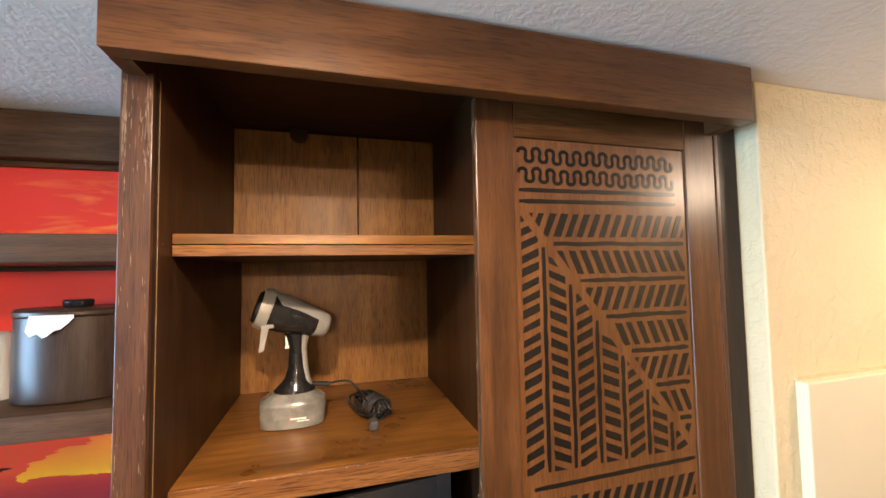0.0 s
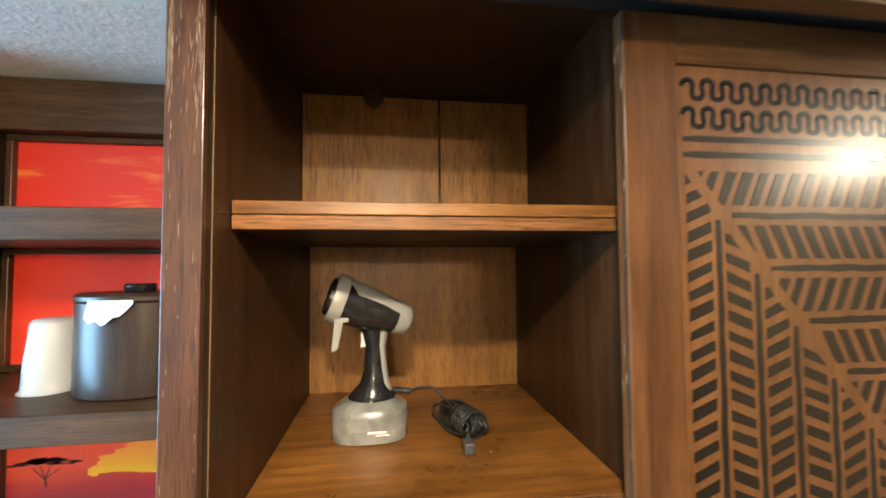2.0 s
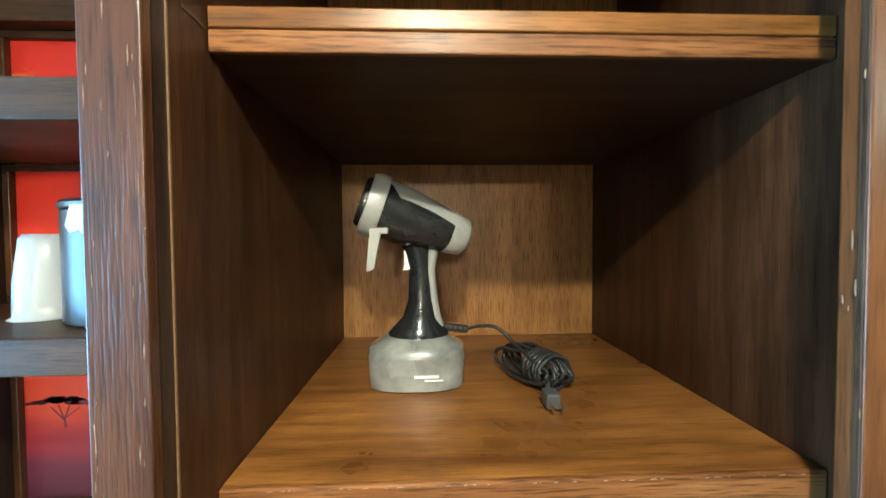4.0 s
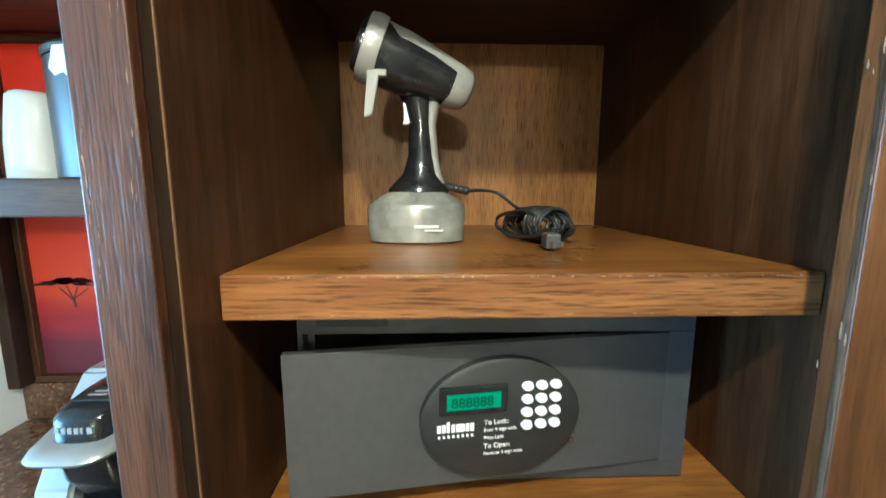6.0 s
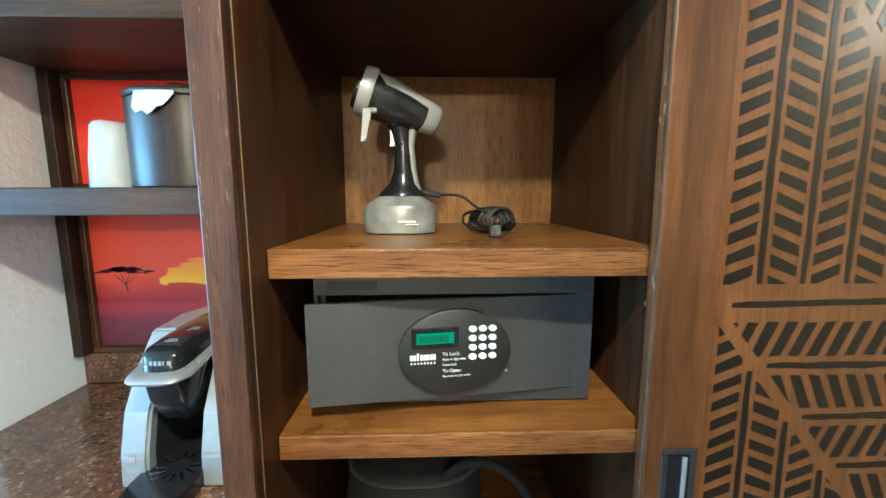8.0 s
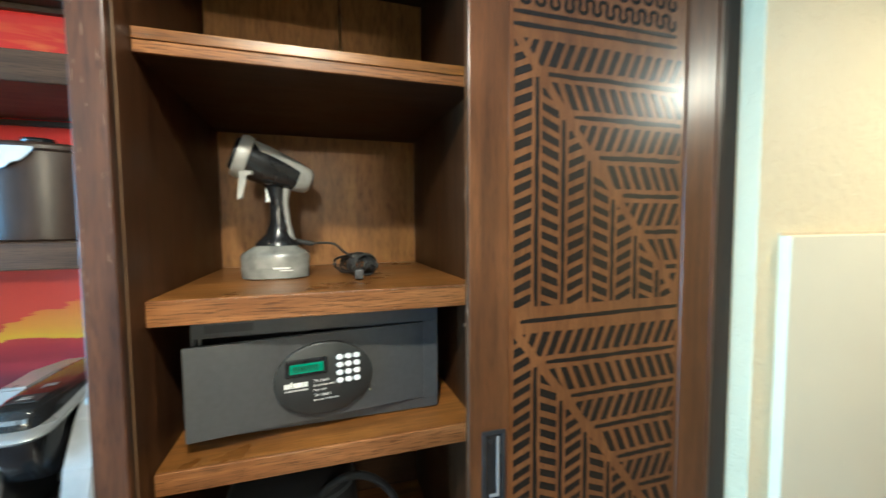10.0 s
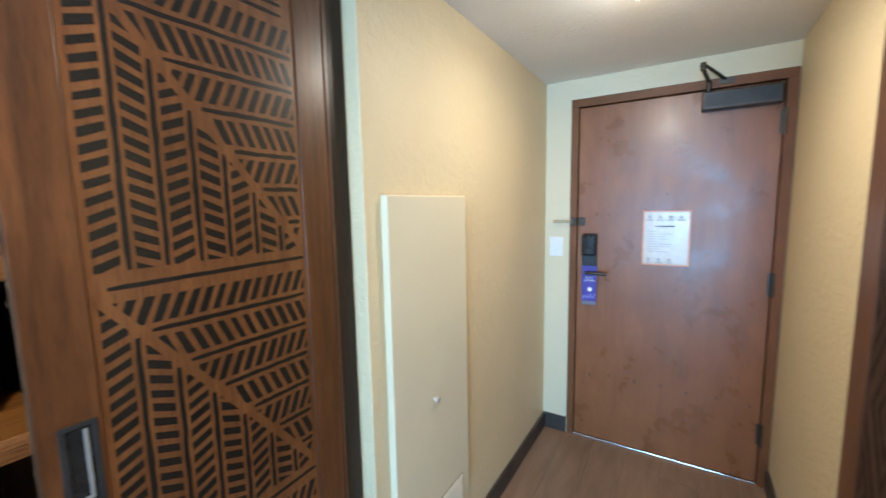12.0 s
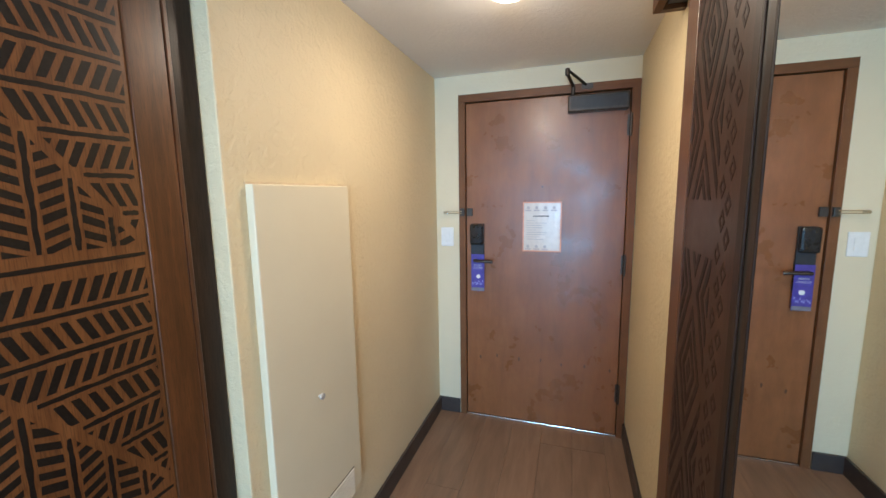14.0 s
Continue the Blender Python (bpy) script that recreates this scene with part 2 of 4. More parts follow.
def glow_mat(name, colour, strength):
    m, n, l, b = material(name)
    b.inputs["Base Color"].default_value = (*colour, 1)
    b.inputs["Emission Color"].default_value = (*colour, 1)
    b.inputs["Emission Strength"].default_value = strength
    return m


M_PLANK, M_GRANITE, M_SUNSET = planks(), granite(), sunset()
M_GLASS = glass_mat("clear_glass")
M_FILM = glass_mat("thin_plastic_film", (0.93, 0.95, 0.96), 0.3)
M_FILM.node_tree.nodes["Principled BSDF"].inputs["Transmission Weight"].default_value = 0.55
M_TANK = plain("smoky_tank_plastic", (0.21, 0.21, 0.195), 0.22, mottle=0.38, scale=26, coat=0.6)
M_MIRROR = plain("mirror_silver", (0.86, 0.88, 0.86), 0.02, metal=1.0, mottle=0.0)
M_MIRROR.node_tree.nodes["Principled BSDF"].inputs["Roughness"].default_value = 0.015
for _k in list(M_MIRROR.node_tree.nodes["Principled BSDF"].inputs["Roughness"].links):
    M_MIRROR.node_tree.links.remove(_k)
M_LCD = glow_mat("lcd_green", (0.0, 0.17, 0.09), 0.22)
M_LENS = glow_mat("lamp_lens", (1.0, 0.88, 0.70), 24.0)
M_PAPER = plain("paper", (0.78, 0.75, 0.70), 0.6, mottle=0.04)
M_PRINT = plain("grey_print", (0.38, 0.34, 0.32), 0.6)
M_VIOLET = plain("violet_card", (0.075, 0.055, 0.33), 0.35, mottle=0.25, scale=30)
M_SCRATCH = plain("bare_scratched_wood", (0.235, 0.17, 0.12), 0.55, mottle=0.35)
# bag cloth taken down to near black for the shade of its compartment
M_BAG_SHADED = plain("shaded_bag_fabric", (0.010, 0.010, 0.011), 0.8, mottle=0.2, bump=0.2)
M_TREE = plain("mural_dark_ink", (0.17, 0.035, 0.060), 0.35)
M_TISSUE = plain("folded_liner_bag", (0.60, 0.61, 0.62), 0.45, mottle=0.05)


# ---- geometry helpers ----
def box(bm, x0, x1, y0, y1, z0, z1, bevel=0.0, seg=2):
    r = bmesh.ops.create_cube(bm, size=1.0)
    for v in r["verts"]:
        v.co = Vector(((x0 + x1) / 2 + v.co.x * (x1 - x0), (y0 + y1) / 2 + v.co.y * (y1 - y0), (z0 + z1) / 2 + v.co.z * (z1 - z0)))
    if bevel:
        es = list({e for v in r["verts"] for e in v.link_edges})
        bmesh.ops.bevel(bm, geom=es, offset=bevel, segments=seg, affect="EDGES", profile=0.5)
    return bm


def boxes(*specs, bevel=0.0):
    bm = bmesh.new()
    for sp in specs:
        box(bm, *sp, bevel=bevel)
    return bm


def prism(bm, pts, to3, a, b):
    """A flat outline pulled out from depth a to depth b; to3(u, v, w) gives the place."""
    lo = [bm.verts.new(to3(u, v, a)) for u, v in pts]
    hi = [bm.verts.new(to3(u, v, b)) for u, v in pts]
    bm.faces.new(lo)
    bm.faces.new(hi[::-1])
    k = len(pts)
    for i in range(k):
        bm.faces.new((lo[(i + 1) % k], lo[i], hi[i], hi[(i + 1) % k]))
    return bm


def fix(bm):
    bmesh.ops.recalc_face_normals(bm, faces=bm.faces)
    return bm


def cyl(bm, p, q, r, r2=None, seg=20):
    p, q = Vector(p), Vector(q)
    d = q - p
    m = Matrix.Translation((p + q) / 2) @ d.to_track_quat("Z", "Y").to_matrix().to_4x4()
    bmesh.ops.create_cone(bm, cap_ends=True, segments=seg, radius1=r, radius2=r if r2 is None else r2, depth=d.length, matrix=m)
    return bm


def loft(bm, rings, cap=True):
    rows = [[bm.verts.new(p) for p in ring] for ring in rings]
    k = len(rows[0])
    for a, b in zip(rows, rows[1:]):
        for i in range(k):
            bm.faces.new((a[i], a[(i + 1) % k], b[(i + 1) % k], b[i]))
    if cap:
        bm.faces.new(rows[0][::-1])
        bm.faces.new(rows[-1])
    return fix(bm)


def oval(cx, cy, z, rx, ry, seg=32, power=2.0):
    out = []
    for i in range(seg):
        a = 2 * math.pi * i / seg
        c, s = math.cos(a), math.sin(a)
        out.append(Vector((cx + rx * math.copysign(abs(c) ** (2 / power), c), cy + ry * math.copysign(abs(s) ** (2 / power), s), z)))
    return out


def tube(bm, path, r, seg=8):
    path = [Vector(p) for p in path]
    rings = []
    for i, p in enumerate(path):
        d = (path[min(i + 1, len(path) - 1)] - path[max(i - 1, 0)]).normalized()
        q = d.to_track_quat("Z", "Y")
        rings.append([p + q @ Vector((r * math.cos(2 * math.pi * k / seg), r * math.sin(2 * math.pi * k / seg), 0)) for k in range(seg)])
    return loft(bm, rings)


def smooth_path(pts, steps=6):
    pts = [Vector(p) for p in pts]
    out = []
    for i in range(len(pts) - 1):
        p0, p1, p2, p3 = pts[max(i - 1, 0)], pts[i], pts[i + 1], pts[min(i + 2, len(pts) - 1)]
        for k in range(steps):
            t = k / steps
            out.append(0.5 * ((2 * p1) + (p2 - p0) * t + (2 * p0 - 5 * p1 + 4 * p2 - p3) * t * t + (3 * p1 - p0 - 3 * p2 + p3) * t ** 3))
    return out + [pts[-1]]


def mesh_from(name, bm, mat, smooth=None):
    me = bpy.data.meshes.new(name)
    bm.normal_update()
    bm.to_mesh(me)
    bm.free()
    me.materials.append(mat)
    if smooth is not None:
        me.polygons.foreach_set("use_smooth", [True] * len(me.polygons))
        me.set_sharp_from_angle(angle=radians(smooth))
    return me


def thing(name, base, label, category, group="", kind=""):
    ob = new(name)
    ob.matrix_world = Matrix.Translation(base)
    ob.empty_display_size = 0.05
    return tagged(ob, label, category, group, kind)


def part(name, bm, mat, parent, label="", smooth=None):
    ob = new(name, mesh_from(name, bm, mat, smooth))
    ob.parent = parent
    ob.matrix_parent_inverse = (parent.matrix_basis if parent.type == "EMPTY" else Matrix()).inverted()
    return tagged(ob, label)


def single(name, bm, mat, label="", category="", kind="", smooth=None, group=""):
    return tagged(new(name, mesh_from(name, bm, mat, smooth)), label, category, group, kind)


def lettering(text, size, m, mat, parent, name="lettering", depth=0.0002, align="LEFT", label=""):
    cu = bpy.data.curves.new(name, "FONT")
    cu.body, cu.size, cu.extrude, cu.align_x = text, size, depth, align
    tmp = new("tmp_text", cu)
    bpy.context.view_layer.update()
    me = bpy.data.meshes.new_from_object(tmp.evaluated_get(bpy.context.evaluated_depsgraph_get()))
    bpy.data.objects.remove(tmp)
    me.transform(m)
    me.materials.clear()
    me.materials.append(mat)
    ob = new(name, me)
    ob.parent = parent
    ob.matrix_parent_inverse = (parent.matrix_basis if parent.type == "EMPTY" else Matrix()).inverted()
    return tagged(ob, label)


# ---- structure ----
CEIL = 2.198
WALL_Y, RIGHT_Y, DOOR_X = -0.037, -1.21, 2.83

single("floor_slab", boxes((-4.7, 2.95, -3.8, 0.75, -0.12, -0.012)), M_BASEBOARD, kind="structure")
single("ceiling", boxes((-4.7, 2.95, -3.8, 0.75, CEIL, CEIL + 0.12)), M_CEIL, kind="structure")
single("wall_entry_left", boxes((1.184, 2.83, WALL_Y, 0.75, 0, CEIL), bevel=0.004), M_WALL, kind="structure")
single("wall_behind_closet", boxes((-0.75, 1.184, 0.62, 0.75, 0, CEIL)), M_WALL, kind="structure")
single("wall_left_of_bar", boxes((-0.85, -0.71, 0.33, 0.75, 0, CEIL), bevel=0.003), M_BARWALL_BRIGHTENED, kind="structure")
single("wall_room_north", boxes((-4.7, -0.85, 0.33, 0.45, 0, CEIL)), M_ROOM_DARKENED, kind="structure")
single("wall_entry_right", boxes((0.24, 2.83, RIGHT_Y - 0.12, RIGHT_Y, 0, CEIL)), M_WALL, kind="structure")
# unseen return wall, kept pale to bounce light towards the bar
single("wall_bath_return", boxes((0.24, 0.36, -3.8, RIGHT_Y - 0.12, 0, CEIL)), M_ENDWALL, kind="structure")
single("wall_room_south", boxes((-4.7, 0.24, -3.92, -3.8, 0, CEIL)), M_ROOM_DARKENED, kind="structure")
# end wall with the entry opening
single("wall_entry_end", boxes((DOOR_X, DOOR_X + 0.12, -0.20, 0.75, 0, CEIL), (DOOR_X, DOOR_X + 0.12, -1.33, -1.195, 0, CEIL),
                               (DOOR_X, DOOR_X + 0.12, -1.195, -0.20, 2.08, CEIL)), M_ENDWALL, kind="structure")
single("wall_corridor", boxes((DOOR_X + 0.125, DOOR_X + 0.2, -1.4, 0.0, 0, CEIL)), M_ENDWALL, kind="structure")
# window wall far off in the bedroom
single("wall_window", boxes((-4.6, -4.45, -3.8, -2.55, 0, CEIL), (-4.6, -4.45, -0.12, 0.45, 0, CEIL), (-4.6, -4.45, -2.55, -0.12, 2.12, CEIL)), M_ROOM_DARKENED, kind="structure")
win = thing("window_1", (-4.52, -1.13, 0), "tall balcony window with a dark frame letting in daylight", "window", kind="structure")
part("window_frame", boxes((-4.56, -4.50, -2.55, -2.49, 0, 2.12), (-4.56, -4.50, -0.18, -0.12, 0, 2.12), (-4.56, -4.50, -1.36, -1.30, 0.06, 2.06),
                           (-4.56, -4.50, -2.49, -0.18, 2.06, 2.12), (-4.56, -4.50, -2.49, -0.18, 0, 0.06)), M_DARK_V, win)
for y0, y1 in ((-2.49, -1.36), (-1.30, -0.18)):
    pane = part("pane", boxes((-4.535, -4.527, y0, y1, 0.06, 2.06)), M_GLASS, win)
    pane.visible_shadow = False
single("backdrop", boxes((-9.0, -8.95, -6, 4, -2, 0.75)), plain("far_greenery", (0.07, 0.12, 0.04), 0.9, mottle=0.6, scale=2.5), kind="structure")

# baseboards
bb = boxes((1.72, 2.83, WALL_Y - 0.014, WALL_Y, 0, 0.10), bevel=0.003)
single("baseboard_entry_left", bb, M_BASEBOARD, kind="structure")
single("baseboard_entry_end", boxes((DOOR_X - 0.014, DOOR_X, -0.185, WALL_Y - 0.014, 0, 0.10), bevel=0.003), M_BASEBOARD, kind="structure")
single("baseboard_entry_right", boxes((1.74, 2.83, RIGHT_Y, RIGHT_Y + 0.014, 0, 0.10), bevel=0.003), M_BASEBOARD, kind="structure")


# ---- entry door ----
X = DOOR_X
door = thing("door_1", (X, -0.70, 0), "closed reddish brown wooden hotel entry door in a brown frame", "door", kind="structure")
part("door_leaf", boxes((X + 0.004, X + 0.048, -1.160, -0.236, 0.012, 2.030), bevel=0.002), M_ENTRY, door)
part("jamb", boxes((X - 0.012, X + 0.07, -0.232, -0.190, 0, 2.036), bevel=0.002), M_ENTRY_V, door)
part("jamb", boxes((X - 0.012, X + 0.07, -1.207, -1.164, 0, 2.036), bevel=0.002), M_ENTRY_V, door)
part("head_jamb", boxes((X - 0.012, X + 0.07, -1.207, -0.190, 2.036, 2.082), bevel=0.002), M_ENTRY_H, door)
part("door_stop", boxes((X + 0.05, X + 0.07, -1.164, -0.232, 0, 2.036)), M_ENTRY_V, door)
part("threshold", boxes((X - 0.004, X + 0.07, -1.164, -0.232, 0.0, 0.010), bevel=0.002), M_CHROME, door, "bright metal threshold strip")
for z in (1.845, 1.065, 0.28):
    bm = bmesh.new()
    cyl(bm, (X - 0.010, -1.166, z - 0.062), (X - 0.010, -1.166, z + 0.062), 0.008, seg=14)
    box(bm, X - 0.001, X + 0.0035, -1.163, -1.148, z - 0.055, z + 0.055)
    part("hinge", bm, M_BRONZE, door, smooth=40)
bm = bmesh.new()
cyl(bm, (X + 0.0005, -0.702, 1.519), (X + 0.010, -0.702, 1.519), 0.0058, seg=18)
part("peephole", bm, M_BRONZE, door, smooth=40)

# a row of small dark knots in the veneer
rr = random.Random(31)
bm = bmesh.new()
for i in range(7):
    y, z = -0.312 - 0.133 * i + rr.uniform(-0.012, 0.012), 0.425 + rr.uniform(-0.014, 0.014)
    h = rr.uniform(0.011, 0.017)
    w = h * rr.uniform(0.45, 0.65)
    ring = [(y + w * rr.uniform(0.7, 1.1) * math.cos(a * math.tau / 12), z + h * rr.uniform(0.8, 1.1) * math.sin(a * math.tau / 12)) for a in range(12)]
    prism(bm, ring, lambda u, v, q: (q, u, v), X + 0.0037, X + 0.0043)
part("veneer_knots", fix(bm), plain("dark_knot", (0.085, 0.034, 0.018), 0.36, mottle=0.45, scale=120), door, "faint dark knots")["kind"] = "stuff"

closer = thing("door_closer", (X, -1.0, 1.93), "dark bronze hydraulic door closer with a folded arm", "door closer")
part("housing", boxes((X - 0.055, X + 0.003, -1.150, -0.835, 1.925, 2.015), bevel=0.008), M_BRONZE, closer)
part("cover_plate", boxes((X - 0.0575, X - 0.0553, -1.135, -0.850, 1.940, 2.002), bevel=0.0008), M_BLACK_MATT, closer)
bm = bmesh.new()
cyl(bm, (X - 0.035, -0.86, 2.016), (X - 0.035, -0.86, 2.062), 0.011, seg=14)
part("spindle", bm, M_BRONZE, closer, smooth=40)
bm = bmesh.new()
tube(bm, [(X - 0.035, -0.86, 2.065), (X - 0.11, -0.842, 2.085), (X - 0.165, -0.83, 2.10)], 0.009)
cyl(bm, (X - 0.165, -0.83, 2.090), (X - 0.165, -0.83, 2.125), 0.012, seg=14)
part("main_arm", bm, M_BRONZE, closer, smooth=50)
bm = bmesh.new()
tube(bm, [(X - 0.165, -0.83, 2.118), (X - 0.09, -0.88, 2.095), (X - 0.012, -0.93, 2.070)], 0.0075)
box(bm, X - 0.022, X - 0.0125, -0.965, -0.905, 2.050, 2.078)
part("forearm", bm, M_BRONZE, closer, smooth=50)

lock = thing("door_lock", (X, -0.31, 1.06), "black electronic key card lock with a lever handle", "door lock")
part("backplate", boxes((X - 0.012, X + 0.003, -0.352, -0.266, 0.965, 1.297), bevel=0.005), M_BLACK_MATT, lock)
bm = boxes((X - 0.045, X - 0.0125, -0.352, -0.266, 1.165, 1.296), bevel=0.012)
part("reader_hood", bm, M_BLACK, lock)
bm = bmesh.new()
cyl(bm, (X - 0.055, -0.300, 1.066), (X - 0.0125, -0.300, 1.066), 0.010, seg=16)
tube(bm, smooth_path([(X - 0.052, -0.296, 1.066), (X - 0.056, -0.33, 1.066), (X - 0.054, -0.38, 1.065), (X - 0.047, -0.412, 1.063)]), 0.0095, 10)
part("lever_handle", bm, M_BRONZE, lock, smooth=50)
hanger = thing("door_hanger", (X - 0.03, -0.31, 0.86), "violet card door hanger reading room occupied, hung on the lever", "door hanger")
bm = bmesh.new()
box(bm, X - 0.026, X - 0.024, -0.356, -0.272, 0.868, 1.105, bevel=0.0006)
card = part("card", bm, M_VIOLET, hanger)
side = Matrix(((0, 0, -1, 0), (-1, 0, 0, 0), (0, 1, 0, 0), (0, 0, 0, 1)))


def on_door(x, y, z):
    return Matrix.Translation((x, y, z)) @ side


lettering("ROOM", 0.015, on_door(X - 0.0265, -0.314, 1.028), M_WHITE, card, align="CENTER")
lettering("OCCUPIED", 0.0125, on_door(X - 0.0265, -0.314, 1.012), M_WHITE, card, align="CENTER")
bm = bmesh.new()
cyl(bm, (X - 0.0268, -0.318, 0.962), (X - 0.0262, -0.318, 0.962), 0.013, seg=24)
part("moon_print", bm, M_WHITE, card)
bm = bmesh.new()
rr = random.Random(5)
for i in range(9):
    y0 = -0.350 + i * 0.0082
    z0 = 0.925 - 0.02 * abs(math.sin(i))
    prism(bm, [(y0, z0), (y0 + 0.007, z0 + 0.004), (y0 + 0.005, z0 + 0.010 + rr.random() * 0.01)], lambda u, v, w: (w, u, v), X - 0.0268, X - 0.0262)
part("cloud_print", fix(bm), plain("pale_violet_print", (0.35, 0.38, 0.75), 0.5), card)
part("foot_band", boxes((X - 0.0268, X - 0.0262, -0.355, -0.273, 0.869, 0.890)), plain("grey_violet_print", (0.18, 0.18, 0.22), 0.5), card)

latch = thing("swing_bar_latch", (X, -0.22, 1.37), "dull metal swing bar door guard mounted on frame and door", "door latch")
part("door_plate", boxes((X - 0.016, X + 0.003, -0.276, -0.240, 1.345, 1.393), bevel=0.003), M_BRONZE, latch)
part("frame_plate", boxes((X - 0.030, X - 0.0125, -0.229, -0.202, 1.345, 1.393), bevel=0.003), M_BRONZE, latch)
bm = bmesh.new()
for dz in (-0.006, 0.006):
    tube(bm, [(X - 0.034, -0.215, 1.369 + dz), (X - 0.040, -0.115, 1.369 + dz)], 0.0028, 8)
cyl(bm, (X - 0.040, -0.122, 1.369), (X - 0.040, -0.098, 1.369), 0.009, seg=12)
part("swing_bar", bm, M_CHROME, latch, smooth=50)

notice = thing("notice_frame", (X, -0.70, 1.13), "framed evacuation notice sheet behind glossy plastic on the door", "notice")
part("frame", boxes((X - 0.004, X + 0.003, -0.817, -0.589, 1.128, 1.136), (X - 0.004, X + 0.003, -0.817, -0.589, 1.423, 1.431),
                    (X - 0.004, X + 0.003, -0.817, -0.809, 1.136, 1.423), (X - 0.004, X + 0.003, -0.597, -0.589, 1.136, 1.423)), plain("copper_frame", (0.66, 0.27, 0.14), 0.35), notice)
sheet = part("sheet", boxes((X - 0.001, X + 0.0025, -0.809, -0.597, 1.136, 1.423)), M_PAPER, notice)
sheet.data.materials[0] = plain("laminated_paper", (0.62, 0.55, 0.47), 0.24, mottle=0.05, coat=0.15)
bm = bmesh.new()
rows = [(1.395, 4, 0.014), (1.16, 3, 0.014)]
for z, k, r in rows:
    for i in range(k):
        yc = -0.622 - i * 0.05
        box(bm, X - 0.0016, X - 0.0012, yc - 0.018, yc + 0.018, z - 0.020, z - 0.012)
        cyl(bm, (X - 0.0016, yc, z), (X - 0.0012, yc, z), r * 0.7, seg=10)
for i in range(9):
    z = 1.315 - i * 0.014
    w = (0.05, 0.12, 0.09, 0.10, 0.06, 0.12, 0.11, 0.08, 0.10)[i]
    box(bm, X - 0.0016, X - 0.0012, -0.612 - w, -0.612, z, z + 0.0035)
part("print", bm, M_PRINT, sheet, "faint grey pictograms and text lines")["kind"] = "stuff"
part("heading", boxes((X - 0.0016, X - 0.0012, -0.745, -0.650, 1.342, 1.348)), M_BLACK_MATT, sheet)

sw = thing("light_switch", (X, -0.108, 1.15), "white rocker light switch on a square wall plate", "light switch")
part("plate", boxes((X - 0.007, X, -0.150, -0.066, 1.150, 1.272), bevel=0.003), M_WHITE, sw)
part("rocker", boxes((X - 0.011, X - 0.0072, -0.126, -0.090, 1.178, 1.245), bevel=0.002), M_WHITE, sw)

# access panel on the cream wall
ap = thing("access_panel", (1.49, WALL_Y, 0.35), "cream painted metal access panel with a knob and louvres", "access panel")
AY = WALL_Y - 0.026
M_APANEL = plaster("painted_panel", (0.72, 0.64, 0.455), 0.05, 60)
apf = part("panel_face", boxes((1.251, 1.722, AY, WALL_Y, 0.30, 1.518), bevel=0.004), M_APANEL, ap)
bm = bmesh.new()
cyl(bm, (1.474, AY, 0.806), (1.474, AY - 0.010, 0.806), 0.005, seg=16)
cyl(bm, (1.474, AY - 0.010, 0.806), (1.474, AY - 0.017, 0.806), 0.011, seg=18)
part("knob", bm, plain("satin_nickel", (0.74, 0.72, 0.68), 0.3, metal=0.45, mottle=0.05), ap, smooth=50)
me = mesh_from("louvre", boxes((1.478, 1.660, AY - 0.007, AY - 0.001, -0.0022, 0.0022), bevel=0.001), plaster("louvre_paint", (0.80, 0.74, 0.62), 0.05, 60))
# flat dark sheet on the panel face, painting the shade between louvres
part("grille_recess", boxes((1.474, 1.664, AY - 0.0012, AY - 0.0002, 0.29, 0.405)), plain("painted_gap_shade", (0.16, 0.13, 0.09), 0.6), ap)
for i in range(9):
    ob = new("louvre", me)
    ob.parent = ap
    ob.matrix_parent_inverse = ap.matrix_basis.inverted()
    ob.matrix_basis = Matrix.Translation((0, 0, 0.398 - i * 0.0125))
rr = random.Random(9)
top = [(1.25 + i * 0.017, 1.5225 + rr.random() * 0.004) for i in range(29)]
part("caulk_bead", fix(prism(bmesh.new(), [(1.25, 1.5182)] + top + [(1.726, 1.5182)], lambda u, v, w: (u, w, v), WALL_Y - 0.004, WALL_Y - 0.0005)), plain("old_caulk", (0.66, 0.52, 0.33), 0.7), ap)

# ceiling lights
def dome_light(cx, cy, r, h):
    dome = thing("dome_light", (cx, cy, CEIL - h), "small round ceiling dome light with a frosted lens, switched on", "ceiling light", "ceiling domes")
    part("trim", loft(bmesh.new(), [oval(cx, cy, CEIL, r, r), oval(cx, cy, CEIL - 0.010, r, r), oval(cx, cy, CEIL - 0.012, r * 0.92, r * 0.92)]), M_WHITE, dome, smooth=50)
    rings = [oval(cx, cy, CEIL - 0.0122 - (h - 0.0122) * math.sin(a), r * 0.9 * math.cos(a), r * 0.9 * math.cos(a)) for a in (0, 0.25, 0.5, 0.75, 1.0, 1.25, 1.45)]
    part("lens", loft(bmesh.new(), rings), M_LENS, dome, smooth=60)


dome_light(1.80, -0.65, 0.10, 0.085)
dome_light(0.20, -0.60, 0.075, 0.040)
dome_light(0.0, -3.30, 0.12, 0.085)


# ---- closet ----
closet = thing("closet", (0.55, 0.3, 0), "built-in dark oak closet with open shelves and heavy cornice", "closet")
part("post", boxes((-0.041, 0.0, -0.015, -0.0043, 0, 2.08), bevel=0.0012), M_POST, closet, "scuffed oak post with bare worn edges")
# return face of the post, coloured darker than its front
part("post_reveal", boxes((-0.040, -0.0008, -0.004, 0.0105, 0, 2.08)), M_DARK_V, closet)
part("side_panel", boxes((-0.041, 0.0, 0.013, 0.60, 0, 2.195)), M_OAK_SIDE_SHADED, closet)
